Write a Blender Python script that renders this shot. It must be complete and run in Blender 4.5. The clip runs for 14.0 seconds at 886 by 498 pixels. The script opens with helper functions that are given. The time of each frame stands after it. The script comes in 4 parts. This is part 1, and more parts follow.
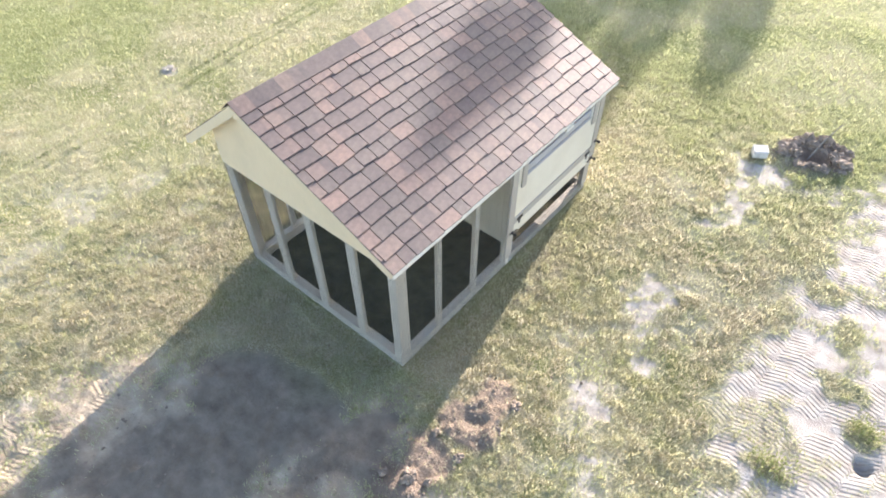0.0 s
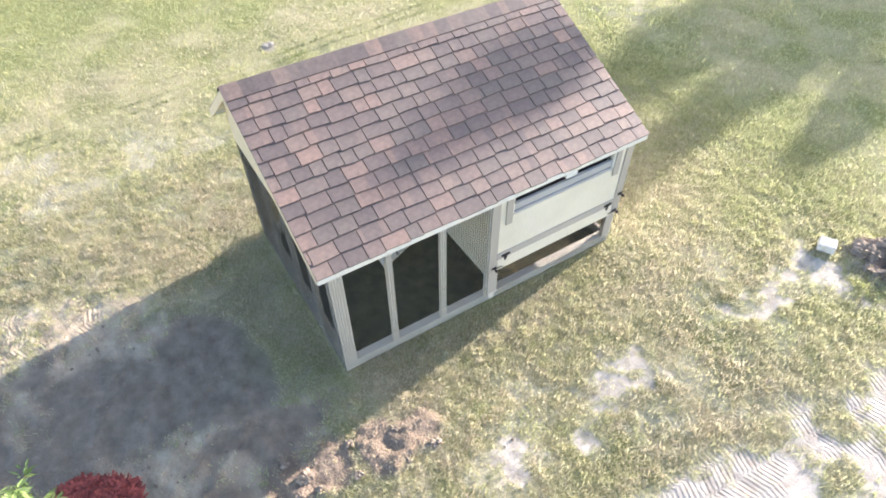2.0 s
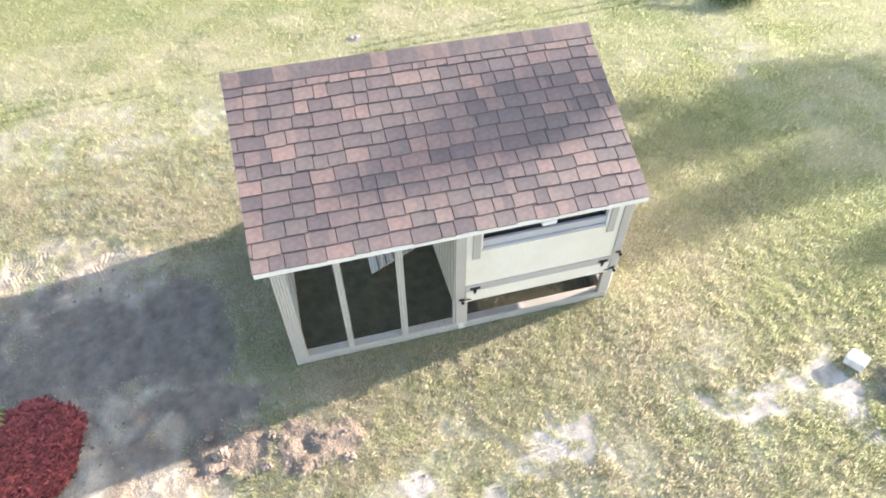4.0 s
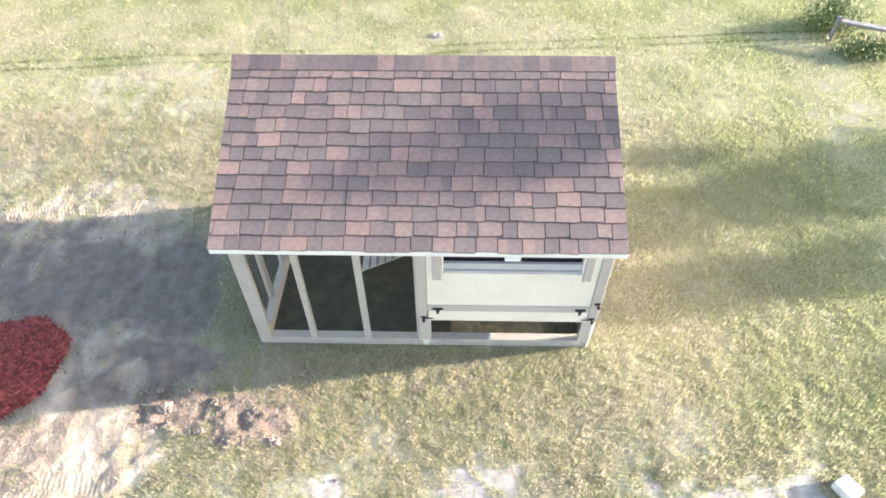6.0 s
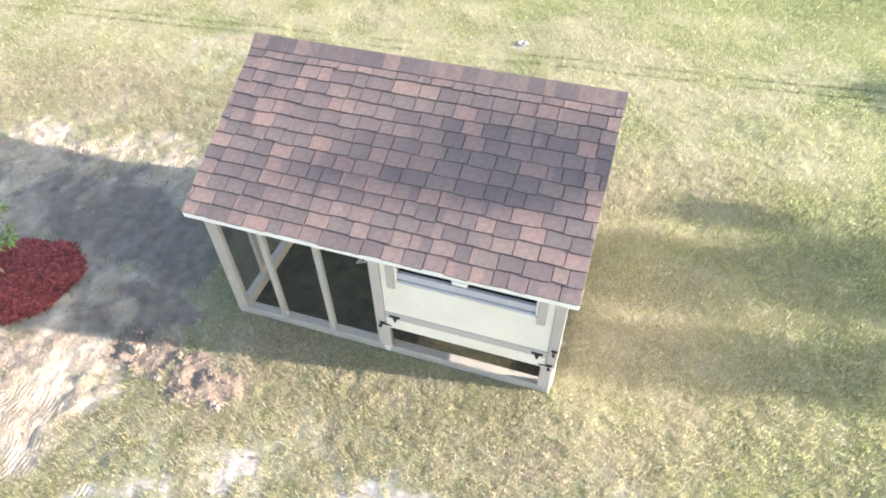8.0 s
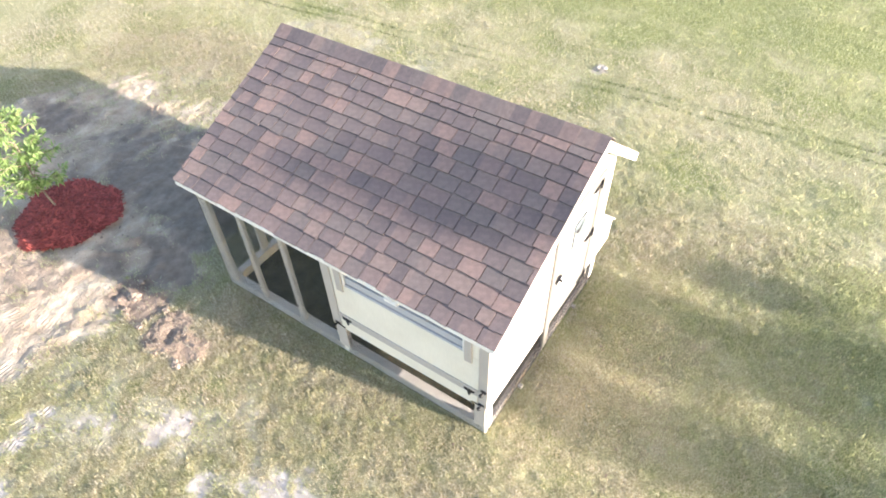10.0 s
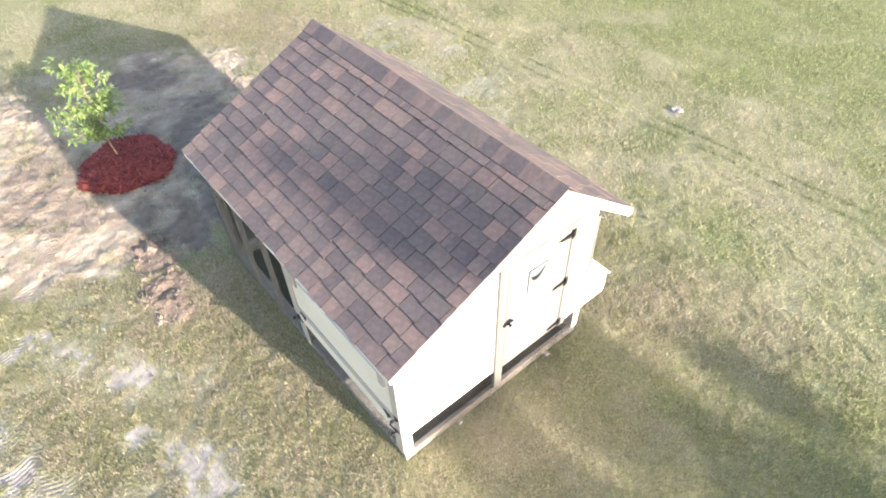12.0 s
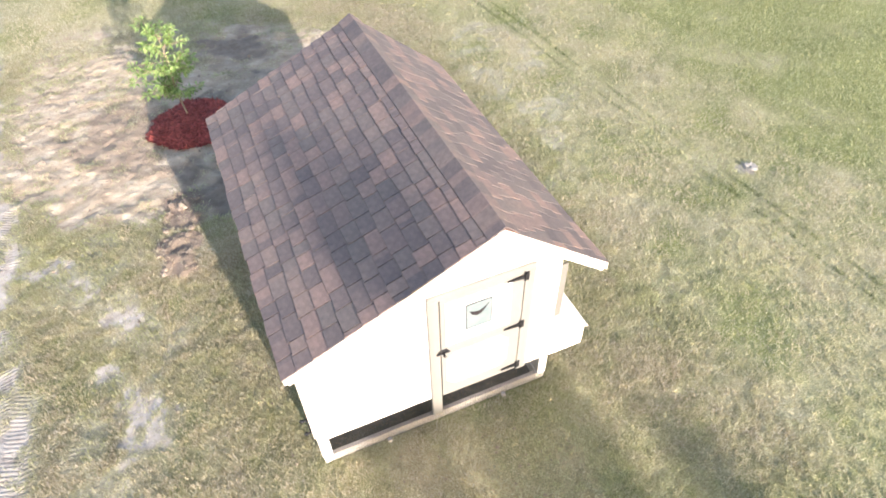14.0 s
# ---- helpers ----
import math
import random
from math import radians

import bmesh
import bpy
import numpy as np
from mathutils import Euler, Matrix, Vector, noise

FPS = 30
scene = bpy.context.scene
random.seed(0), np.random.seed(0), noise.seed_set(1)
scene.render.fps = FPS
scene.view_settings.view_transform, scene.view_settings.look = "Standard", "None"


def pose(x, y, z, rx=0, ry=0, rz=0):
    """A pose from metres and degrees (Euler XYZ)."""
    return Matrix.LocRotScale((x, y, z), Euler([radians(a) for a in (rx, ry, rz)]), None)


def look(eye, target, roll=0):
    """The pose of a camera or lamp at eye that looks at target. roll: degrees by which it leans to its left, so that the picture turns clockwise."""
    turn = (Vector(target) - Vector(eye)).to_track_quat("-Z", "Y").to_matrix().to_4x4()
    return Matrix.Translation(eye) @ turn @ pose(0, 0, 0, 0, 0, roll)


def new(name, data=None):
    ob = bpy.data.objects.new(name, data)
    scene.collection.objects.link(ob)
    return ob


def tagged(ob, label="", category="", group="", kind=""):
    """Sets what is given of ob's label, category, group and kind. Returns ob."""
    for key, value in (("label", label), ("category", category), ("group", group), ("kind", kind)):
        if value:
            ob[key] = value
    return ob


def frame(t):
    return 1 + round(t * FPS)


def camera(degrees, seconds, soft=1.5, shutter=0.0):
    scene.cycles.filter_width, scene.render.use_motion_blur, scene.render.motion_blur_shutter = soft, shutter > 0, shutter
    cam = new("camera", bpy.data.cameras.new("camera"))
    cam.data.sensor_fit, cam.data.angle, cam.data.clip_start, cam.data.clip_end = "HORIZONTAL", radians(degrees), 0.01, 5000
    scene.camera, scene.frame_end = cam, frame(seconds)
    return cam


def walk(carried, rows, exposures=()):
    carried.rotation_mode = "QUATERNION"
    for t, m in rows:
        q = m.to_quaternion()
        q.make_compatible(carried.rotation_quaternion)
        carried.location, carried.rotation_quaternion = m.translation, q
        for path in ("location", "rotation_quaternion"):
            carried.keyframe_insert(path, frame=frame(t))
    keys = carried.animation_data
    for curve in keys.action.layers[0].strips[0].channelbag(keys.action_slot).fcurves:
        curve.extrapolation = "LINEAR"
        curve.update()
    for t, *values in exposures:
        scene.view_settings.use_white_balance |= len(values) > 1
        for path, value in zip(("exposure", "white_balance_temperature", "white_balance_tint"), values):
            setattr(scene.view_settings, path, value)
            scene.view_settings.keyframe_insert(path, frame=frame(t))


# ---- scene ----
cam = camera(70.9, 14.0, soft=1.8)
PATH = [
    (0, (2.434, -2.314, 5.402), (1.573, -1.273, 3.927), 0.01),
    (0.5, (2.724, -2.021, 5.426), (1.779, -1.050, 3.955), -0.05),
    (1, (2.979, -1.680, 5.439), (1.955, -0.790, 3.969), -0.17),
    (1.5, (3.198, -1.312, 5.452), (2.103, -0.510, 3.983), -0.31),
    (2, (3.381, -0.933, 5.469), (2.224, -0.221, 4.002), -0.42),
    (2.5, (3.531, -0.552, 5.492), (2.321, 0.069, 4.025), -0.51),
    (3, (3.647, -0.172, 5.518), (2.394, 0.357, 4.052), -0.55),
    (3.5, (3.732, 0.204, 5.544), (2.444, 0.642, 4.078), -0.55),
    (4, (3.787, 0.577, 5.568), (2.472, 0.922, 4.102), -0.53),
    (4.5, (3.814, 0.948, 5.587), (2.479, 1.200, 4.119), -0.51),
    (5, (3.814, 1.317, 5.599), (2.466, 1.475, 4.129), -0.48),
    (5.5, (3.788, 1.686, 5.603), (2.434, 1.747, 4.132), -0.48),
    (6, (3.736, 2.054, 5.601), (2.383, 2.017, 4.129), -0.51),
    (6.5, (3.659, 2.422, 5.593), (2.313, 2.285, 4.120), -0.59),
    (7, (3.557, 2.786, 5.582), (2.225, 2.551, 4.109), -0.71),
    (7.5, (3.430, 3.147, 5.570), (2.120, 2.812, 4.097), -0.87),
    (8, (3.279, 3.500, 5.559), (1.996, 3.067, 4.088), -1.07),
    (8.5, (3.104, 3.844, 5.551), (1.854, 3.315, 4.082), -1.30),
    (9, (2.905, 4.174, 5.547), (1.695, 3.554, 4.080), -1.53),
    (9.5, (2.683, 4.489, 5.547), (1.519, 3.780, 4.083), -1.76),
    (10, (2.439, 4.784, 5.551), (1.327, 3.992, 4.090), -1.96),
    (10.5, (2.174, 5.060, 5.557), (1.120, 4.187, 4.098), -2.11),
    (11, (1.891, 5.313, 5.561), (0.899, 4.365, 4.106), -2.19),
    (11.5, (1.591, 5.542, 5.561), (0.666, 4.524, 4.109), -2.19),
    (12, (1.277, 5.748, 5.555), (0.423, 4.664, 4.107), -2.13),
    (12.5, (0.951, 5.929, 5.541), (0.174, 4.784, 4.097), -2.00),
    (13, (0.616, 6.086, 5.521), (-0.081, 4.885, 4.082), -1.85),
    (13.5, (0.274, 6.215, 5.503), (-0.339, 4.965, 4.067), -1.73),
    (14, (-0.073, 6.315, 5.499), (-0.598, 5.024, 4.064), -1.75),
]
walk(cam, [(t, look(eye, target, roll)) for t, eye, target, roll in PATH],
     [(0.0, 1.91, 6500, 18), (2.5, 2.06, 6500, 18), (6.5, 2.2, 6500, 18), (11.0, 1.97, 6500, 18), (14.0, 1.70, 6500, 18)])

# ---- light: a low sun behind the coop's door end, and the sky ----
SUN_ELEVATION, SUN_SLANT = radians(15.3), 0.154
to_sun = Vector((-SUN_SLANT, 1.0, 0.0)).normalized() * math.cos(SUN_ELEVATION) + Vector((0, 0, math.sin(SUN_ELEVATION)))
world = bpy.data.worlds.new("world")
scene.world = world
world.use_nodes = True
sky = world.node_tree.nodes.new("ShaderNodeTexSky")
sky.sky_type, sky.sun_disc = "NISHITA", False
sky.sun_elevation, sky.sun_rotation = SUN_ELEVATION, math.atan2(to_sun.x, to_sun.y)
sky.air_density, sky.dust_density, sky.ozone_density = 1.0, 1.6, 1.0
background = world.node_tree.nodes["Background"]
background.inputs["Strength"].default_value = 0.15
world.node_tree.links.new(sky.outputs["Color"], background.inputs["Color"])
sun = new("sun", bpy.data.lights.new("sun", "SUN"))
sun.data.energy, sun.data.angle, sun.data.color = 4.6, radians(0.6), (1.0, 0.92, 0.82)
sun.matrix_world = look(to_sun * 60, (0, 0, 0))


# ---- materials ----
def material(name, build, rough=0.8, metal=0.0, specular=0.3):
    m = bpy.data.materials.new(name)
    m.use_nodes = True
    n, l = m.node_tree.nodes, m.node_tree.links
    b = n["Principled BSDF"]
    b.inputs["Roughness"].default_value = rough
    b.inputs["Metallic"].default_value = metal
    b.inputs["Specular IOR Level"].default_value = specular
    build(n, l, b)
    return m


def coords(n, l, scale=(1, 1, 1), kind="Object"):
    c = n.new("ShaderNodeTexCoord")
    m = n.new("ShaderNodeMapping")
    m.inputs["Scale"].default_value = scale
    l.new(c.outputs[kind], m.inputs["Vector"])
    return m.outputs["Vector"]


def noise_tex(n, l, vec, scale, detail=4.0, rough=0.55):
    t = n.new("ShaderNodeTexNoise")
    t.inputs["Scale"].default_value, t.inputs["Detail"].default_value, t.inputs["Roughness"].default_value = scale, detail, rough
    l.new(vec, t.inputs["Vector"])
    return t.outputs["Fac"]


def ramp(n, l, fac, *stops):
    r = n.new("ShaderNodeValToRGB")
    e = r.color_ramp.elements
    while len(e) < len(stops):
        e.new(0.5)
    for el, (p, c) in zip(e, stops):
        el.position, el.color = p, (*c, 1) if len(c) == 3 else c
    l.new(fac, r.inputs["Fac"])
    return r.outputs["Color"]


def mix(n, l, fac, a, b, mode="MIX"):
    m = n.new("ShaderNodeMix")
    m.data_type, m.blend_type = "RGBA", mode
    for socket, value in ((m.inputs["Factor"], fac), (m.inputs["A"], a), (m.inputs["B"], b)):
        if isinstance(value, (int, float)):
            socket.default_value = value
        elif isinstance(value, tuple):
            socket.default_value = (*value, 1)
        else:
            l.new(value, socket)
    return m.outputs["Result"]


def sums(n, l, op, a, b):
    m = n.new("ShaderNodeMath")
    m.operation = op
    for socket, value in zip(m.inputs, (a, b)):
        if isinstance(value, (int, float)):
            socket.default_value = value
        else:
            l.new(value, socket)
    return m.outputs[0]


def bump(n, l, b, height, strength, distance):
    k = n.new("ShaderNodeBump")
    k.inputs["Strength"].default_value, k.inputs["Distance"].default_value = strength, distance
    l.new(height, k.inputs["Height"])
    l.new(k.outputs["Normal"], b.inputs["Normal"])


def thin(n, l, b, colour, share):
    """Light that comes through a thin leaf or blade."""
    t, m = n.new("ShaderNodeBsdfTranslucent"), n.new("ShaderNodeMixShader")
    l.new(colour, t.inputs["Color"])
    m.inputs["Fac"].default_value = share
    l.new(b.outputs["BSDF"], m.inputs[1])
    l.new(t.outputs["BSDF"], m.inputs[2])
    l.new(m.outputs["Shader"], n["Material Output"].inputs["Surface"])


def painted(name, colour, dirt, grain=(40, 40, 3), rough=0.55):
    """Paint on boards: slight dirt in large patches, brush marks along the board."""
    def build(n, l, b):
        v = coords(n, l)
        big = noise_tex(n, l, v, 2.3, 5)
        fine = noise_tex(n, l, coords(n, l, grain), 4.0, 4)
        c = mix(n, l, ramp(n, l, big, (0.42, (0, 0, 0)), (0.75, (0.5, 0.5, 0.5))), colour, dirt)
        c = mix(n, l, 0.18, c, ramp(n, l, fine, (0.3, (0.55, 0.55, 0.55)), (0.7, (1, 1, 1))), "MULTIPLY")
        l.new(c, b.inputs["Base Color"])
        bump(n, l, b, fine, 0.25, 0.002)
    return material(name, build, rough)


CREAM = painted("cream paint", (0.79, 0.745, 0.625), (0.65, 0.60, 0.48))
WHITE = painted("white paint", (0.82, 0.80, 0.73), (0.70, 0.66, 0.57))
TRIM = painted("greige trim paint", (0.46, 0.425, 0.375), (0.38, 0.35, 0.30))
FRAME = painted("pale frame paint", (0.80, 0.752, 0.65), (0.67, 0.62, 0.52))
TAN = painted("warm cream paint", (0.80, 0.655, 0.45), (0.66, 0.54, 0.37))
DOORWOOD = painted("tan door paint", (0.20, 0.194, 0.175), (0.16, 0.153, 0.136))
SILL = painted("grey window sill paint", (0.47, 0.47, 0.475), (0.38, 0.38, 0.38))


def plain(name, colour, rough, metal=0.0, second=None, scale=30.0):
    def build(n, l, b):
        f = noise_tex(n, l, coords(n, l), scale, 5)
        other = second or tuple(c * 0.6 for c in colour)
        l.new(ramp(n, l, f, (0.35, other), (0.65, colour)), b.inputs["Base Color"])
        bump(n, l, b, f, 0.3, 0.003)
    return material(name, build, rough, metal)


IRON = plain("black iron", (0.025, 0.025, 0.027), 0.45, 0.3)
WIRE = plain("galvanised wire", (0.05, 0.05, 0.048), 0.7, 0.0)
PLYWOOD = plain("bare plywood", (0.34, 0.26, 0.17), 0.8, 0.0, (0.26, 0.19, 0.12), 9)
FELT_SHADE = plain("dark roof felt and shade strip", (0.07, 0.06, 0.06), 0.95)
CONCRETE = plain("pale concrete", (0.72, 0.70, 0.66), 0.9, 0.0, (0.55, 0.53, 0.49), 12)
PALE_SAND = plain("pale dry sand", (0.40, 0.375, 0.33), 0.95, 0.0, (0.28, 0.26, 0.225), 10)
CLOD = plain("grey brown earth", (0.30, 0.245, 0.195), 0.95, 0.0, (0.165, 0.135, 0.105), 14)
CRUMB = plain("sandy crumb", (0.29, 0.232, 0.18), 0.95, 0.0, (0.18, 0.143, 0.11), 5)
BARK = plain("grey brown bark", (0.30, 0.235, 0.17), 0.9, 0.0, (0.17, 0.13, 0.09), 40)
OLDWOOD = plain("weathered wood", (0.29, 0.275, 0.255), 0.85, 0.0, (0.19, 0.175, 0.16), 18)
PICTURE = plain("blue glass picture", (0.12, 0.16, 0.165), 0.35, 0.0, (0.165, 0.19, 0.19), 8)
INK = plain("dark print", (0.022, 0.016, 0.018), 0.6)
# Trim paint with shade worked into its colour, for the rear corner strip.
SHADED = painted("shaded trim paint", (0.15, 0.145, 0.128), (0.12, 0.112, 0.098))
STRAW = plain("old straw", (0.20, 0.155, 0.09), 0.9, 0.0, (0.10, 0.075, 0.045), 6)


def shingle_look(n, l, b):
    info = n.new("ShaderNodeObjectInfo").outputs["Random"]
    isle = n.new("ShaderNodeNewGeometry").outputs["Random Per Island"]
    pick = sums(n, l, "FRACT", sums(n, l, "ADD", sums(n, l, "MULTIPLY", info, 7.31), isle), 0)
    place = n.new("ShaderNodeSeparateXYZ")
    l.new(n.new("ShaderNodeTexCoord").outputs["Object"], place.inputs[0])
    block = sums(n, l, "FLOOR", sums(n, l, "ADD", sums(n, l, "MULTIPLY", place.outputs["Y"], 6.0), sums(n, l, "MULTIPLY", pick, 40.0)), 0)
    cell = n.new("ShaderNodeTexWhiteNoise")
    cell.noise_dimensions = "1D"
    l.new(block, cell.inputs["W"])
    pick = sums(n, l, "ADD", sums(n, l, "MULTIPLY", pick, 0.68), sums(n, l, "MULTIPLY", cell.outputs["Value"], 0.32))
    base = ramp(n, l, pick, (0.10, (0.116, 0.098, 0.093)), (0.35, (0.134, 0.111, 0.103)), (0.50, (0.157, 0.126, 0.115)),
                (0.65, (0.200, 0.149, 0.128)), (0.82, (0.250, 0.179, 0.147)))
    hue = sums(n, l, "FRACT", sums(n, l, "ADD", sums(n, l, "MULTIPLY", info, 31.7), isle), 0)
    base = mix(n, l, ramp(n, l, hue, (0.62, (0, 0, 0)), (0.72, (0.4, 0.4, 0.4))), base, (0.165, 0.146, 0.126))
    v = coords(n, l)
    cloud = noise_tex(n, l, v, 22, 5, 0.65)
    grit = noise_tex(n, l, v, 420, 2)
    c = mix(n, l, 0.8, base, ramp(n, l, cloud, (0.30, (0.73, 0.71, 0.71)), (0.70, (1.28, 1.22, 1.18))), "MULTIPLY")
    c = mix(n, l, 0.55, c, ramp(n, l, grit, (0.3, (0.45, 0.45, 0.47)), (0.7, (1.25, 1.2, 1.2))), "MULTIPLY")
    l.new(c, b.inputs["Base Color"])
    bump(n, l, b, grit, 0.5, 0.002)


SHINGLE = material("laminated shingle", shingle_look, 0.66, 0.0, 0.5)


def ground_look(n, l, b):
    def attr(name):
        a = n.new("ShaderNodeAttribute")
        a.attribute_name = name
        return a.outputs["Fac"]
    v = coords(n, l)
    fine, mid, big = noise_tex(n, l, v, 55, 6, 0.65), noise_tex(n, l, v, 7, 5), noise_tex(n, l, v, 0.9, 4)
    thatch = ramp(n, l, fine, (0.3, (0.23, 0.213, 0.122)), (0.5, (0.39, 0.365, 0.226)), (0.72, (0.54, 0.505, 0.345)))
    green = ramp(n, l, fine, (0.3, (0.12, 0.14, 0.05)), (0.7, (0.34, 0.36, 0.17)))
    grass = mix(n, l, ramp(n, l, sums(n, l, "ADD", big, attr("lush")), (0.42, (0, 0, 0)), (0.62, (1, 1, 1))), thatch, green)
    # Lawn without blades, multiplied darker for the shade blades would cast.
    blade_shade_lawn = mix(n, l, 1.0, mix(n, l, 0.45, grass, (0.33, 0.33, 0.18)), (0.72, 0.74, 0.70), "MULTIPLY")
    grass = mix(n, l, attr("far"), grass, blade_shade_lawn)
    sand = ramp(n, l, mid, (0.25, (0.31, 0.275, 0.235)), (0.5, (0.44, 0.405, 0.36)), (0.75, (0.55, 0.52, 0.475)))
    sand = mix(n, l, 0.35, sand, ramp(n, l, fine, (0.3, (0.6, 0.6, 0.6)), (0.7, (1, 1, 1))), "MULTIPLY")
    brown = ramp(n, l, sums(n, l, "ADD", sums(n, l, "MULTIPLY", fine, 0.5), sums(n, l, "MULTIPLY", mid, 0.5)), (0.32, (0.19, 0.145, 0.11)), (0.66, (0.315, 0.245, 0.19)))
    # Tone of the dark soil, used as well to paint the coop's shade.
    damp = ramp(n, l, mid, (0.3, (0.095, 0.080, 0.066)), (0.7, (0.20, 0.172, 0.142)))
    c = mix(n, l, attr("sand"), grass, sand)
    drift = noise_tex(n, l, coords(n, l, (1.0, 1.7, 1.0)), 2.6, 6, 0.6)
    earth = ramp(n, l, drift, (0.30, (0.32, 0.255, 0.182)), (0.5, (0.445, 0.37, 0.273)), (0.68, (0.59, 0.515, 0.398)))
    c = mix(n, l, attr("earthy"), c, mix(n, l, 0.4, earth, ramp(n, l, fine, (0.3, (0.6, 0.6, 0.6)), (0.7, (1.1, 1.1, 1.1))), "MULTIPLY"))
    c = mix(n, l, attr("brown"), c, brown)
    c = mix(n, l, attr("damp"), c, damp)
    # Shade under the coop's roof, put into the colour of its floor.
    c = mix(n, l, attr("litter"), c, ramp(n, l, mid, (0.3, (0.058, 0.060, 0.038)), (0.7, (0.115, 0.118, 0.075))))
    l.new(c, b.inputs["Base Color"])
    bars = sums(n, l, "SINE", sums(n, l, "MULTIPLY", attr("tread_run"), 2 * math.pi / 0.048), 0)
    bars = sums(n, l, "MAXIMUM", sums(n, l, "MINIMUM", sums(n, l, "MULTIPLY", bars, 2.2), 1.0), -1.0)
    bars = sums(n, l, "MULTIPLY", sums(n, l, "MULTIPLY", bars, 1.05), attr("tread"))
    clump = sums(n, l, "MULTIPLY", noise_tex(n, l, v, 24, 6, 0.65), sums(n, l, "MULTIPLY", sums(n, l, "ADD", attr("earthy"), attr("brown")), 1.9))
    bump(n, l, b, sums(n, l, "ADD", clump, sums(n, l, "ADD", bars, sums(n, l, "MULTIPLY", fine, 0.9))), 0.8, 0.018)


GROUND = material("grass and sand ground", ground_look, 0.95, 0.0, 0.1)


def blade_look(n, l, b):
    isle = n.new("ShaderNodeNewGeometry").outputs["Random Per Island"]
    v = coords(n, l)
    patch = noise_tex(n, l, v, 0.55, 4)
    spot = noise_tex(n, l, v, 7.0, 4)
    dry = ramp(n, l, isle, (0.0, (0.39, 0.355, 0.24)), (0.5, (0.54, 0.497, 0.363)), (1.0, (0.635, 0.592, 0.46)))
    live = ramp(n, l, isle, (0.0, (0.29, 0.315, 0.15)), (0.6, (0.43, 0.45, 0.24)), (1.0, (0.565, 0.575, 0.355)))
    a = n.new("ShaderNodeAttribute")
    a.attribute_name = "lush"
    f = sums(n, l, "ADD", sums(n, l, "ADD", sums(n, l, "MULTIPLY", patch, 0.9), sums(n, l, "MULTIPLY", spot, 0.7)), a.outputs["Fac"])
    c = mix(n, l, ramp(n, l, f, (0.62, (0, 0, 0)), (1.0, (1, 1, 1))), dry, live)
    c = mix(n, l, ramp(n, l, sums(n, l, "MULTIPLY", f, 0.5), (0.62, (0, 0, 0)), (0.8, (1, 1, 1))), c, (0.07, 0.10, 0.03))
    l.new(mix(n, l, 1.0, c, (1.06, 0.985, 1.03), "MULTIPLY"), b.inputs["Base Color"])
    thin(n, l, b, mix(n, l, 1.0, c, (1.0, 1.045, 1.06), "MULTIPLY"), 0.64)


BLADE = material("grass blade", blade_look, 0.75, 0.0, 0.15)


def leaf_look(low, high, clear):
    def build(n, l, b):
        isle = n.new("ShaderNodeNewGeometry").outputs["Random Per Island"]
        l.new(ramp(n, l, isle, (0.0, low), (1.0, high)), b.inputs["Base Color"])
        if clear:
            thin(n, l, b, b.inputs["Base Color"].links[0].from_socket, clear)
    return build


LEAF = material("young green leaf", leaf_look((0.125, 0.215, 0.055), (0.37, 0.48, 0.19), 0.45), 0.5)
NEEDLE = material("dark tree foliage", leaf_look((0.03, 0.05, 0.015), (0.07, 0.10, 0.03), 0.0), 0.7)
MULCH = material("red dyed mulch", leaf_look((0.135, 0.03, 0.026), (0.37, 0.088, 0.072), 0.0), 0.85)


# ---- mesh helpers ----
def box(bm, x0, x1, y0, y1, z0, z1, soft=0.004):
    """A board with slightly eased edges."""
    g = bmesh.ops.create_cube(bm, size=1.0)
    for v in g["verts"]:
        v.co = Vector((x0 + (v.co.x + 0.5) * (x1 - x0), y0 + (v.co.y + 0.5) * (y1 - y0), z0 + (v.co.z + 0.5) * (z1 - z0)))
    if soft:
        edges = list({e for v in g["verts"] for e in v.link_edges})
        bmesh.ops.bevel(bm, geom=edges, offset=min(soft, 0.3 * min(abs(x1 - x0), abs(y1 - y0), abs(z1 - z0))), segments=1, affect="EDGES")


def prism(bm, outline, axis, a, b):
    """An outline in the plane across the axis ('x' or 'y'), drawn out from a to b."""
    def put(p, q):
        return (q, p[0], p[1]) if axis == "x" else (p[0], q, p[1])
    near = [bm.verts.new(put(p, a)) for p in outline]
    far = [bm.verts.new(put(p, b)) for p in outline]
    bm.faces.new(near)
    bm.faces.new(far[::-1])
    for i in range(len(outline)):
        j = (i + 1) % len(outline)
        bm.faces.new((near[j], near[i], far[i], far[j]))
    bmesh.ops.recalc_face_normals(bm, faces=bm.faces)


def tube(bm, p, q, r0, r1, sides=7):
    p, q = Vector(p), Vector(q)
    m = (q - p).to_track_quat("Z", "Y").to_matrix()
    rings = []
    for c, r in ((p, r0), (q, r1)):
        rings.append([bm.verts.new(c + m @ Vector((r * math.cos(2 * math.pi * i / sides), r * math.sin(2 * math.pi * i / sides), 0))) for i in range(sides)])
    for i in range(sides):
        j = (i + 1) % sides
        bm.faces.new((rings[0][i], rings[0][j], rings[1][j], rings[1][i]))
    bm.faces.new(rings[0][::-1])
    bm.faces.new(rings[1])


def mesh_of(name, bm, mat):
    data = bpy.data.meshes.new(name)
    bm.to_mesh(data)
    bm.free()
    data.materials.append(mat)
    return data


def part(name, bm, mat, parent, label=""):
    ob = new(name, mesh_of(name, bm, mat))
    if parent:
        ob.parent = parent
    return tagged(ob, label)


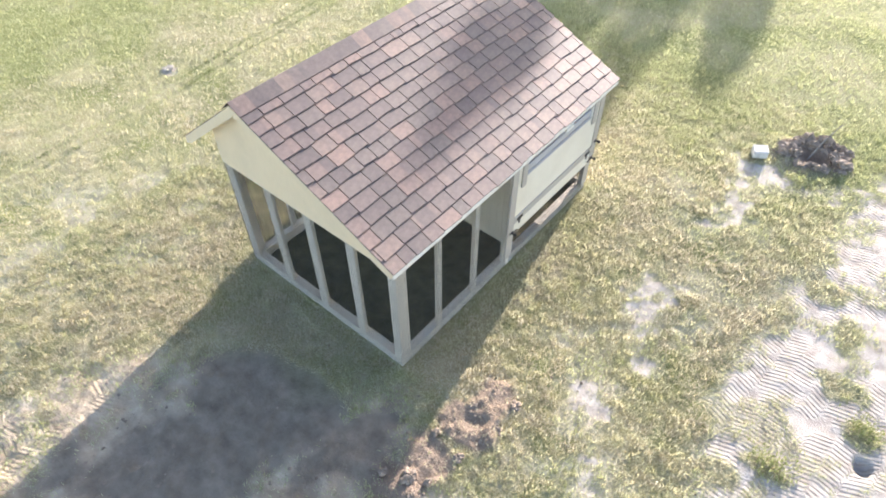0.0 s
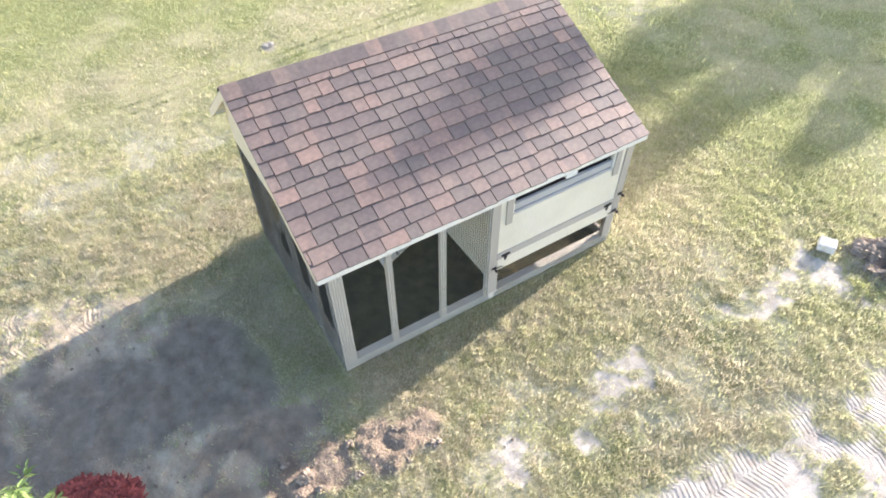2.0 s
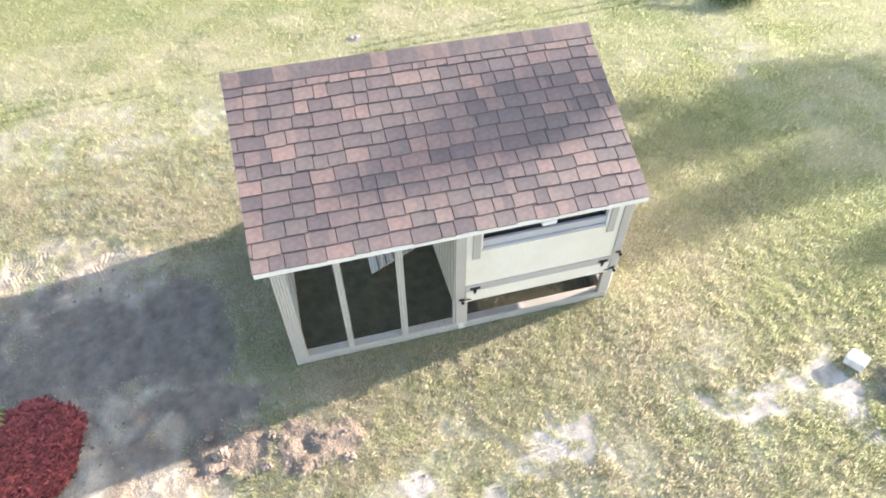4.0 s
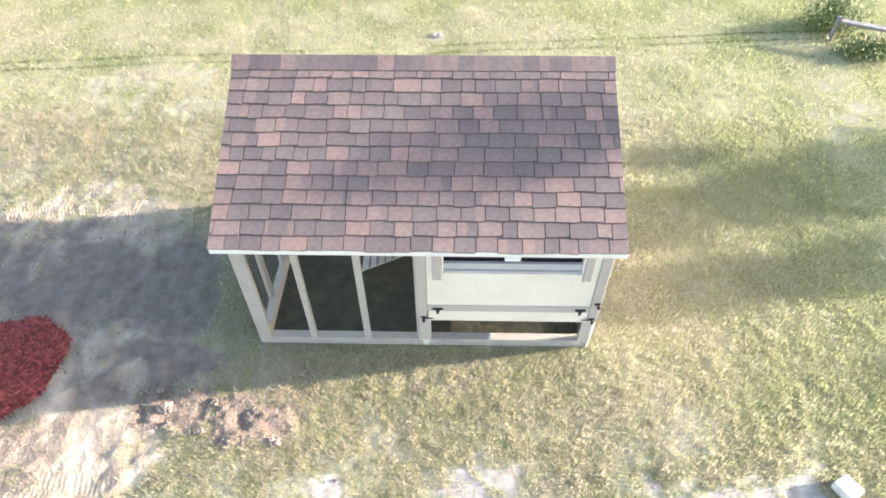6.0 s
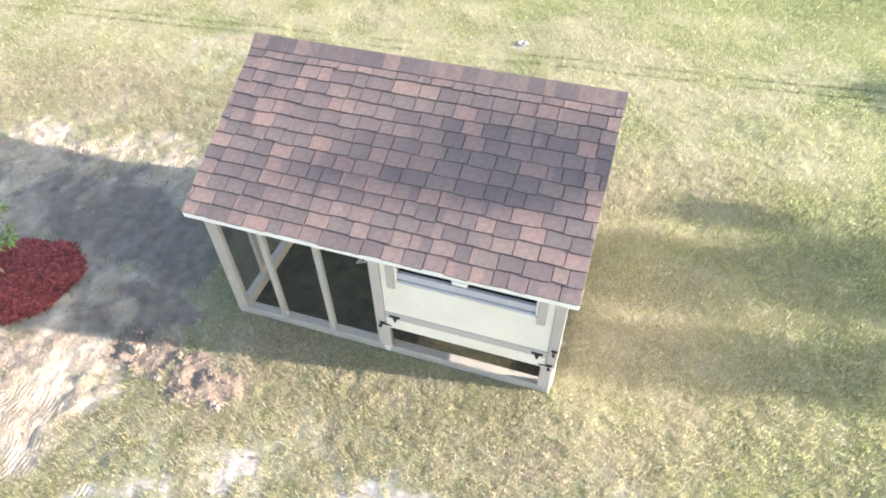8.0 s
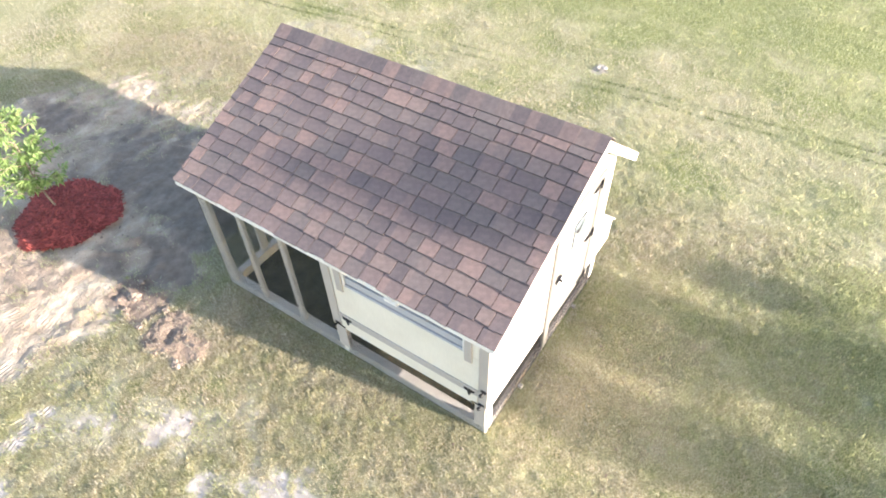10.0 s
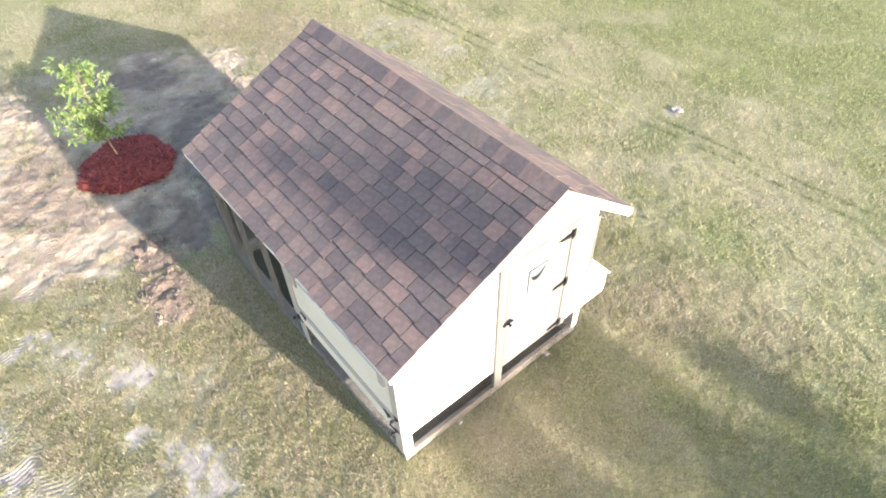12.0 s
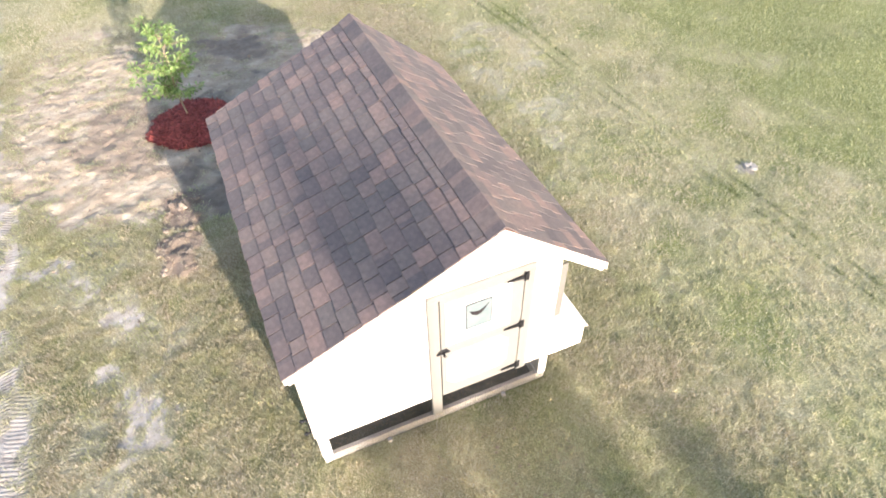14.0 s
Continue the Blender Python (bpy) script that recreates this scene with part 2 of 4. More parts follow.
def board(name, parent, mat, x0, x1, y0, y1, z0, z1, label="", soft=0.004):
    bm = bmesh.new()
    box(bm, x0, x1, y0, y1, z0, z1, soft)
    return part(name, bm, mat, parent, label)


def arrays(name, verts, faces, mat):
    """A mesh from numpy arrays of triangles or quads."""
    data = bpy.data.meshes.new(name)
    k = faces.shape[1]
    data.vertices.add(len(verts))
    data.vertices.foreach_set("co", verts.astype(np.float32).ravel())
    data.loops.add(faces.size)
    data.loops.foreach_set("vertex_index", faces.astype(np.int32).ravel())
    data.polygons.add(len(faces))
    data.polygons.foreach_set("loop_start", np.arange(0, faces.size, k, dtype=np.int32))
    data.polygons.foreach_set("loop_total", np.full(len(faces), k, dtype=np.int32))
    data.update(calc_edges=True)
    data.materials.append(mat)
    return data


# ---- the ground: one sheet, with bare sand, earth and tread marks ----
rng = np.random.default_rng(7)
LATTICE = rng.random((256, 256))


def value_noise(x, y):
    xi, yi = np.floor(x).astype(int), np.floor(y).astype(int)
    u, v = x - xi, y - yi
    u, v = u * u * (3 - 2 * u), v * v * (3 - 2 * v)
    a, b = LATTICE[xi % 256, yi % 256], LATTICE[(xi + 1) % 256, yi % 256]
    c, d = LATTICE[xi % 256, (yi + 1) % 256], LATTICE[(xi + 1) % 256, (yi + 1) % 256]
    return (a * (1 - u) + b * u) * (1 - v) + (c * (1 - u) + d * u) * v


def fbm(x, y, scale, octaves=4):
    total, weight, norm = 0.0, 1.0, 0.0
    for i in range(octaves):
        total = total + weight * value_noise(x * scale * 2 ** i + 17.3 * i + 40, y * scale * 2 ** i + 9.1 * i + 90)
        norm, weight = norm + weight, weight * 0.55
    return total / norm


def step(a, b, x):
    t = np.clip((x - a) / (b - a), 0, 1)
    return t * t * (3 - 2 * t)


def blobs(x, y, rows, rag=0.8, scale=3.0):
    """Ragged patches: 1 inside, 0 outside."""
    best = np.zeros_like(x)
    for cx, cy, rx, ry in rows:
        m = (np.abs(x - cx) < rx * (1.25 + rag)) & (np.abs(y - cy) < ry * (1.25 + rag))
        px, py = x[m], y[m]
        d = np.sqrt(((px - cx) / rx) ** 2 + ((py - cy) / ry) ** 2) + (fbm(px, py, scale) - 0.5) * 2 * rag
        best[m] = np.maximum(best[m], step(1.25, 0.75, d))
    return best


SPOTS = [(1.54, 2.34, 0.29, 0.42), (1.84, 1.58, 0.2, 0.2), (1.66, 0.9, 0.2, 0.22), (1.62, 4.4, 0.24, 0.62), (1.72, 5.25, 0.42, 0.35),
         (2.78, 5.47, 0.4, 0.3), (1.95, 0.2, 0.18, 0.2), (2.3, -0.32, 0.36, 0.16), (-6.52, 1.66, 0.17, 0.13), (3.5, 6.6, 0.5, 0.4)]
TUFTS = [(3.17, 1.31, 0.2, 0.13), (3.73, 2.15, 0.16, 0.14), (3.31, 3.28, 0.14, 0.24), (2.85, 0.95, 0.16, 0.16), (3.46, 2.55, 0.2, 0.14), (2.95, 3.7, 0.2, 0.2), (3.0, 0.3, 0.3, 0.16)]
SOIL = [(-0.2, -3.3, 2.35, 2.6), (1.7, -3.6, 1.5, 2.4), (1.1, -1.5, 0.9, 0.8), (1.75, -1.35, 0.75, 0.6)]
MOUND = [(0.93, 0.32, 0.22, 0.26), (0.9, -0.12, 0.28, 0.24), (0.8, -0.55, 0.26, 0.28), (0.72, -0.92, 0.26, 0.2)]
EARTH = [(1.4, -2.75, 0.8, 1.0), (2.05, 5.95, 0.5, 0.32)]
DUG = [(2.1, 6.02, 0.42, 0.34)]
WORN = [(-1.1, 4.35, 1.5, 0.6), (-2.75, 0.3, 0.32, 0.9), (0.3, 1.6, 0.25, 1.6)]
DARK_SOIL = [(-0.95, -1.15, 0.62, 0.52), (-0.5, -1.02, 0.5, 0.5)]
# Patches that paint extra shade on soil within the coop's cast shadow.
SHADE_PATCHES = [(-0.75, -2.6, 1.0, 1.3), (-0.6, -3.3, 1.0, 0.7), (-0.2, -4.9, 1.2, 0.7), (0.35, -1.3, 0.4, 0.7)]
THIN = [(-3.9, -0.7, 1.0, 1.5), (-4.6, -2.3, 1.2, 1.6), (-2.9, -3.2, 0.9, 1.0), (-4.5, 7.8, 0.8, 0.6), (1.9, -0.1, 0.7, 0.6), (1.4, 1.5, 0.6, 1.5), (2.1, 2.8, 0.5, 1.2), (1.2, 4.2, 0.7, 0.7)]


def fields(x, y):
    spot = blobs(x, y, SPOTS, 0.9, 5.0) * (0.4 + 0.55 * step(0.35, 0.6, fbm(x, y, 7.0, 3)))
    shore = x - 2.52 - 0.10 * np.abs(y - 1.9) + (fbm(x + 3, y + 6, 1.9) - 0.5) * 0.8
    open_sand = step(-0.16, 0.2, shore) * step(6.4, 5.2, x) * step(7.2, 6.0, y) * (0.72 + 0.28 * step(0.34, 0.46, fbm(x + 5, y + 3, 2.6)))
    open_sand = open_sand * (1 - 0.75 * blobs(x, y, TUFTS, 0.8, 5.0))
    soil = blobs(x, y, SOIL, 0.55, 1.5) * (0.75 + 0.25 * step(0.3, 0.5, fbm(x, y, 4.0)))
    sparse = blobs(x, y, THIN, 0.6, 1.2) * 0.5 * step(0.46, 0.62, fbm(x + 8, y, 3.4))
    sand = np.maximum(np.maximum(spot, open_sand), np.maximum(soil, sparse))
    mound = blobs(x, y, MOUND, 0.45, 3.2)
    brown = np.maximum(np.maximum(np.maximum(mound * 0.95, blobs(x, y, DUG, 0.6, 3.0)), blobs(x, y, EARTH, 0.8, 2.5) * 0.6), blobs(x, y, WORN, 0.8, 2.5) * 0.4)
    # Painted shade in ragged patches, then joined with the truly dark soil.
    patchy = blobs(x, y, SHADE_PATCHES, 0.9, 1.8) * (0.30 + 0.48 * step(0.40, 0.58, fbm(x * 0.7 + 0.5 * y + 11, y * 0.9 - 0.6 * x + 4, 1.5, 4)))
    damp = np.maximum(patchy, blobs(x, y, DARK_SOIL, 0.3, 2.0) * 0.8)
    return sand, mound, brown, damp


def stripe_line(x, y):
    """Distance across the pair of thin dark green stripes behind the coop."""
    return x + 6.07 + 0.085 * y


def ground_height(x, y, masks):
    sand, mound, brown, damp = masks
    rough = (fbm(x, y, 9.0, 3) - 0.5) * step(9.0, 5.0, np.maximum(np.abs(x) * 1.1, np.abs(y)))
    z = (fbm(x, y, 0.7, 2) - 0.5) * 0.05 * step(30.0, 12.0, np.hypot(x, y)) + rough * (0.028 - 0.017 * sand + 0.018 * brown)
    crest = 1 - np.abs(2 * fbm(x * 1.5 + 2 + 0.6 * y, y * 0.8 + 7, 1.5, 4) - 1)
    soil = blobs(x, y, SOIL, 0.55, 1.5)
    z = z + soil * (0.034 * (crest ** 4 - 0.4) - 0.013 * step(0.54, 0.64, fbm(x + 1, y + 2, 5.2, 2)))
    z = z + 0.02 * sand * (fbm(x * 0.5 + 0.7 * y, y * 2.6 - 1.2 * x, 3.0, 3) - 0.5)
    z = z + mound * (0.03 + 0.18 * np.clip(fbm(x + 3, y, 3.6, 3) - 0.48, -0.16, 0.14))
    z = z + 0.06 * np.maximum(blobs(x, y, EARTH[1:], 0.7, 3.0), 0) * fbm(x, y, 6.0, 3)
    near = step(0.35, 0.0, np.maximum(np.maximum(x - 0.05, -2.35 - x), np.maximum(y - 3.52, -0.05 - y)))
    z = z * (1 - near) + 0.02 * near
    hole = step(0.10, 0.04, np.hypot(x - 3.85, y - 1.84))
    pit = step(0.24, 0.06, np.hypot((x - 2.1) * 0.9, y - 6.02) + 0.12 * (fbm(x, y, 6.0, 2) - 0.5))
    return z - 0.09 * hole - 0.16 * pit


def axis_steps(lo, hi, fine, far):
    core = list(np.arange(lo, hi, fine))
    out, d, p = [], fine, core[-1]
    while p < far:
        d *= 1.16
        p += d
        out.append(p)
    back, d, p = [], fine, core[0]
    while p > -far:
        d *= 1.16
        p -= d
        back.append(p)
    return np.array(back[::-1] + core + out)


gx, gy = axis_steps(-7.2, 4.6, 0.028, 900.0), axis_steps(-6.5, 6.8, 0.028, 900.0)
X, Y = np.meshgrid(gx, gy, indexing="ij")
masks = fields(X, Y)
Z = ground_height(X, Y, masks)
idx = np.arange(X.size).reshape(X.shape)
quads = np.stack([idx[:-1, :-1], idx[1:, :-1], idx[1:, 1:], idx[:-1, 1:]], axis=-1).reshape(-1, 4)
ground_data = arrays("ground", np.stack([X, Y, Z], axis=-1).reshape(-1, 3), quads, GROUND)
ground_data.shade_smooth()
g_sand, g_mound, g_brown, g_soil_shade = masks
across = (X - 0.1 * (Y - 2) + 0.05 * fbm(X, Y, 0.5, 2)) / 0.2
lane = np.abs(across % 1.0 - 0.5)
wheels = np.maximum(step(1.9, 2.4, X), 0.25 * step(1.3, 1.7, X) * step(-0.6, -1.1, Y))
wheels = np.maximum(wheels, 0.5 * step(-1.7, -2.0, X) * step(-1.8, -2.2, Y))
tread = g_sand * step(0.45, 0.36, lane) * step(0.38, 0.48, fbm(X, Y, 1.3)) * step(0.25, 0.45, fbm(X, Y, 6.0, 2)) * (1 - g_mound) * wheels
wheel = np.floor(across)
run = Y + 0.02 * fbm(X, Y, 1.5, 2) + 0.048 * ((wheel * 0.618) % 1.0) + 0.2 * (across - wheel - 0.5) * (1.1 * ((wheel * 0.371) % 1.0) - 0.55)
beyond = step(0.72, 0.98, np.maximum(np.abs(X + 4.4) / 9.2, np.abs(Y - 1.5) / 11.5))
for key, value in (("far", beyond), ("lush", 0.14 * step(-6.0, -10.0, X)), ("sand", g_sand), ("brown", g_brown), ("damp", g_soil_shade), ("earthy", blobs(X, Y, SOIL, 0.55, 1.5) * 0.95), ("litter", step(-0.02, -0.07, np.maximum(np.maximum(X, -2.29 - X), np.maximum(Y - 3.45, -Y)))), ("tread", tread), ("tread_run", run)):
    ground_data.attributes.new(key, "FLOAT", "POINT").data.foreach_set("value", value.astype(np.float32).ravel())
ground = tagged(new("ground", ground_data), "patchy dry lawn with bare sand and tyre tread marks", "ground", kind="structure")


def grass(count, x0, x1, y0, y1, length, seed, near):
    """Short blades, thinned over bare sand, as arrays of corners."""
    r = np.random.default_rng(seed)
    x, y = r.uniform(x0, x1, count), r.uniform(y0, y1, count)
    past = np.maximum(np.maximum(x - 3.6, -3.6 - x), np.maximum(y - 6.6, -5.6 - y))
    share = step(0.0, 1.0, past)
    stay = r.random(count) < (1 - share if near else share * step(1.0, 0.7, np.maximum(np.abs(x + 4.4) / 9.2, np.abs(y - 1.5) / 11.5)))
    stay &= ~((x > -2.33) & (x < 0.02) & (y > -0.03) & (y < 3.5))
    x, y = x[stay], y[stay]
    count = len(x)
    sand, mound, brown, damp = fields(x, y)
    bare = np.clip(np.maximum(np.maximum(sand * 0.985, brown * 1.0), damp * 1.4), 0, 1)
    tuft = 0.5 * fbm(x, y, 5.0, 3) + 0.5 * fbm(x, y, 19.0, 2)
    stripe = np.minimum(np.abs(stripe_line(x, y)), np.abs(stripe_line(x, y) - 0.25))
    keep = (r.random(count) > bare) & (tuft + 0.35 * r.random(count) > 0.40)
    x, y, tuft, stripe, sand = x[keep], y[keep], tuft[keep], stripe[keep], sand[keep]
    masks = (sand, mound[keep], brown[keep], damp[keep])
    k = len(x)
    turn, lift = r.uniform(0, 2 * np.pi, k), r.uniform(0.25, 1.25, k)
    size = length * r.uniform(0.5, 1.15, k) * (0.35 + 1.3 * tuft)
    lush = step(-6.0, -10.5, x) * 0.42 + step(0.30, 0.05, stripe) * 0.12 + step(0.05, 0.02, stripe + 0.03 * (fbm(x, y, 5.0, 2) - 0.5)) * step(0.2, 0.5, fbm(x, y, 0.8, 2)) * 0.66 + step(4.0, 7.0, y) * 0.26 + 0.2 * (sand > 0.4) - 0.06
    z = ground_height(x, y, masks)
    ux, uy = np.cos(turn), np.sin(turn)
    half = 0.0024 + 0.046 * size
    root = np.stack([x, y, z - 0.004], -1)
    side = np.stack([-uy * half, ux * half, np.zeros(k)], -1)
    tip = root + np.stack([ux * np.cos(lift) * size, uy * np.cos(lift) * size, np.sin(lift) * size + 0.004], -1)
    return np.stack([root - side, root + side, tip], 1).reshape(-1, 3), np.repeat(lush, 3)


near_v, near_l = grass(1450000, -4.6, 4.6, -6.5, 8.0, 0.046, 3, True)
far_v, far_l = grass(1250000, -13.6, 4.8, -10.0, 13.0, 0.054, 4, False)
blade_v, blade_l = np.concatenate([near_v, far_v]), np.concatenate([near_l, far_l])
lawn_data = arrays("lawn_grass", blade_v, np.arange(len(blade_v)).reshape(-1, 3), BLADE)
lawn_data.attributes.new("lush", "FLOAT", "POINT").data.foreach_set("value", blade_l.astype(np.float32))
tagged(new("lawn_grass", lawn_data), "short yellowish green lawn grass, thin and dry", "grass", kind="stuff")

# ---- the chicken coop ----
LENGTH, DEPTH = 3.47, 2.29              # along y, along -x
EAVE = Vector((0.10, 1.615))            # x, z of the roof's corners
RIDGE = Vector((-1.675, 2.437))
REAR = Vector((-2.70, 1.635))
ROOF_Y0, ROOF_Y1 = -0.108, 3.56
WALL_Y = 1.70                           # partition between run and house
FLOOR_Z = 0.44
FRONT_RISE = (RIDGE.y - EAVE.y) / (EAVE.x - RIDGE.x)
REAR_RISE = (RIDGE.y - REAR.y) / (RIDGE.x - REAR.x)


def under_roof(x, gap=0.05):
    """Height of the roof's underside at x."""
    return (EAVE.y + FRONT_RISE * (EAVE.x - x) if x > RIDGE.x else REAR.y + REAR_RISE * (x - REAR.x)) - gap


coop = tagged(new("chicken_coop"), "cream wooden chicken coop with shingled roof and wire run", "chicken coop")

# sills and the posts of the run
board("sill", coop, FRAME, -0.09, 0.0, 0.0, LENGTH, 0.015, 0.135)
board("sill", coop, FRAME, -DEPTH, -DEPTH + 0.09, 0.0, LENGTH, 0.015, 0.135)
board("sill", coop, FRAME, -DEPTH + 0.09, -0.09, 0.0, 0.09, 0.015, 0.135)
board("sill", coop, TRIM, -DEPTH + 0.09, -0.09, LENGTH - 0.04, LENGTH, 0.015, 0.135)
TOP = 1.47
for sx in (0, 1):
    xa, xb = (-0.045, 0.0) if sx == 0 else (-DEPTH, -DEPTH + 0.045)
    board("corner_post", coop, FRAME, xa, xb, 0.0, 0.135, 0.135, TOP)
    for yc in (0.585, 1.155):
        board("stud", coop, FRAME, xa, xb, yc - 0.033, yc + 0.033, 0.135, TOP)
    board("post", coop, FRAME, xa, xb, 1.675, 1.79, 0.135, TOP)
    board("header", coop, FRAME, xa, xb, 0.0, LENGTH - 0.02, TOP, under_roof(xb if sx == 0 else xa) - 0.005)
    board("corner_post", coop, FRAME, xa, xb, LENGTH - 0.11, LENGTH - 0.015, 0.135, TOP)
board("corner_post", coop, FRAME, -0.098, -0.045, 0.0, 0.04, 0.135, TOP)
board("corner_post", coop, FRAME, -DEPTH + 0.045, -DEPTH + 0.12, 0.0, 0.04, 0.135, TOP)
for xc in (-0.55, -1.10, -1.655):
    board("stud", coop, FRAME, xc - 0.052, xc + 0.052, 0.0, 0.04, 0.135, TOP)

# gable panel over the run
bm = bmesh.new()
prism(bm, [(0.0, TOP - 0.01), (0.0, under_roof(0)), (RIDGE.x, under_roof(RIDGE.x)), (-DEPTH, under_roof(-DEPTH)), (-DEPTH, TOP - 0.01)], "y", -0.014, 0.0)
part("gable_panel", bm, TAN, coop, "cream painted gable panel")


def wire_panel(parent, axis, at, a0, a1, z0, z1, pitch=0.0265, half=0.0012):
    """Welded wire: square rods both ways, in the plane x = at or y = at."""
    quads, verts = [], []

    def rod(p, q, u, w):
        i = len(verts)
        for c in (p, q):
            for s, t in ((-1, -1), (1, -1), (1, 1), (-1, 1)):
                verts.append([c[k] + s * half * u[k] + t * half * w[k] for k in range(3)])
        for j in range(4):
            quads.append([i + j, i + (j + 1) % 4, i + 4 + (j + 1) % 4, i + 4 + j])
    out = (1, 0, 0) if axis == "x" else (0, 1, 0)
    along = (0, 1, 0) if axis == "x" else (1, 0, 0)

    def at_point(a, z, lift=0.0):
        return (at + lift, a, z) if axis == "x" else (a, at + lift, z)
    for i in range(int((a1 - a0) / pitch) + 1):
        rod(at_point(a0 + i * pitch, z0), at_point(a0 + i * pitch, z1), along, out)
    for i in range(int((z1 - z0) / pitch) + 1):
        rod(at_point(a0, z0 + i * pitch, 0.002), at_point(a1, z0 + i * pitch, 0.002), (0, 0, 1), out)
    data = arrays("wire_mesh", np.array(verts), np.array(quads), WIRE)
    ob = new("wire_mesh", data)
    ob.parent = parent
    return tagged(ob, "thin galvanised welded wire mesh")


wire_panel(coop, "x", 0.003, 0.0, 1.74, 0.03, TOP + 0.02)
wire_panel(coop, "y", -0.003, -DEPTH, 0.0, 0.03, TOP - 0.02)
wire_panel(coop, "x", -DEPTH - 0.003, 0.0, 1.74, 0.03, TOP + 0.02)
wire_panel(coop, "x", 0.003, 1.80, LENGTH - 0.02, 0.03, 0.50)
wire_panel(coop, "y", LENGTH + 0.003, -DEPTH, 0.0, 0.03, 0.44)

# the partition, with a pop door over the ramp, and the floor
partition = board("partition_wall", coop, CREAM, -0.97, -0.05, WALL_Y, WALL_Y + 0.01, FLOOR_Z - 0.02, 1.62, "cream grooved board partition wall")
x = -DEPTH + 0.05
while x < -0.06:
    x1 = min(x + 0.075, -0.05)
    bottom = FLOOR_Z + 0.5 if -1.32 < (x + x1) / 2 < -0.98 else FLOOR_Z - 0.02
    bm = bmesh.new()
    prism(bm, [(x + 0.002, bottom), (x1 - 0.002, bottom), (x1 - 0.002, under_roof(x1 - 0.002, 0.06)), (x + 0.002, under_roof(x + 0.002, 0.06))], "y", WALL_Y - 0.008, WALL_Y)
    part("plank", bm, CREAM, partition)
    x = x1
board("house_floor", coop, PLYWOOD, -DEPTH + 0.05, -0.05, WALL_Y + 0.012, LENGTH - 0.03, FLOOR_Z - 0.02, FLOOR_Z)

# the front of the house: trim, panel, window and clean-out door
FX = 0.014
board("corner_trim", coop, TRIM, 0.0045, 0.026, 1.688, 1.79, 0.52, 1.60)
board("corner_trim", coop, TRIM, 0.0045, 0.026, 3.385, LENGTH + 0.012, 0.52, 1.60)
board("lower_post", coop, TRIM, -0.045, 0.012, 1.70, 1.825, 0.135, 0.50)
board("lower_post", coop, TRIM, -0.045, 0.012, 3.345, 3.46, 0.135, 0.50)
board("front_panel", coop, CREAM, -0.005, FX, 1.793, 3.383, 0.742, 1.222)
# Dark strip stands in for the shadow line below the window sill.
board("gap_backing", coop, FELT_SHADE, -0.02, 0.002, 1.945, 3.23, 1.2225, 1.2385)
board("front_panel", coop, CREAM, -0.005, FX, 1.793, 1.945, 1.2225, 1.60)
board("front_panel", coop, CREAM, -0.005, FX, 3.23, 3.383, 1.2225, 1.60)
board("front_panel", coop, CREAM, -0.005, FX, 1.947, 3.228, 1.47, 1.60)
window = board("window", coop, FELT_SHADE, -0.075, -0.068, 1.957, 3.218, 1.264, 1.50, "long low window with dark screen under the eave")
board("window_casing", window, WHITE, -0.03, 0.022, 1.935, 1.955, 1.25, 1.50)
board("window_casing", window, WHITE, -0.03, 0.022, 3.22, 3.24, 1.25, 1.50)
board("window_sill", window, SILL, -0.055, 0.021, 1.957, 3.218, 1.240, 1.262, "pale grey window sill")
board("sash_rail", window, SILL, -0.030, 0.006, 1.957, 3.218, 1.270, 1.352, "pale grey sash rail")
board("side_trim", window, TRIM, FX + 0.002, FX + 0.020, 1.853, 1.932, 1.14, 1.56)
board("side_trim", window, TRIM, FX + 0.002, FX + 0.020, 3.243, 3.318, 1.14, 1.56)
board("turn_button", window, WHITE, 0.060, 0.104, 2.497, 2.637, 1.494, 1.5385, "small white turn button")
board("rail", coop, TRIM, -0.005, 0.026, 1.793, 3.383, 0.655, 0.74)
hatch = board("clean_out_door", coop, CREAM, 0.0, 0.022, 1.80, 3.378, 0.495, 0.652, "cream clean-out flap on black T hinges")


def t_hinge(parent, x, y, z):
    """A T hinge on the front, its strap hanging down."""
    bm = bmesh.new()
    box(bm, x, x + 0.006, y - 0.055, y + 0.055, z - 0.012, z + 0.014, 0.002)
    prism(bm, [(y - 0.026, z - 0.012), (y + 0.026, z - 0.012), (y + 0.009, z - 0.09), (y - 0.009, z - 0.09)], "x", x, x + 0.006)
    tube(bm, (x + 0.006, y - 0.05, z - 0.012), (x + 0.006, y + 0.05, z - 0.012), 0.007, 0.007)
    return part("hinge", bm, IRON, parent, "black iron T hinge")


def bolt(parent, x, y, z, reach):
    """A small black barrel bolt with a round knob that stands out."""
    bm = bmesh.new()
    box(bm, x, x + 0.008, y - 0.03, y + 0.03, z - 0.016, z + 0.016, 0.003)
    tube(bm, (x + 0.012, y, z), (x + 0.012, y + reach, z - 0.01), 0.006, 0.006)
    tube(bm, (x + 0.004, y, z), (x + 0.045, y, z + 0.005), 0.008, 0.010)
    bmesh.ops.create_uvsphere(bm, u_segments=10, v_segments=6, radius=0.019, matrix=Matrix.Translation((x + 0.05, y, z + 0.006)))
    return part("bolt", bm, IRON, parent, "black iron barrel bolt")


t_hinge(hatch, 0.022, 1.895, 0.70)
t_hinge(hatch, 0.022, 3.295, 0.70)
bolt(hatch, 0.024, 1.755, 0.555, 0.10)
bolt(hatch, 0.024, 3.425, 0.555, -0.10)
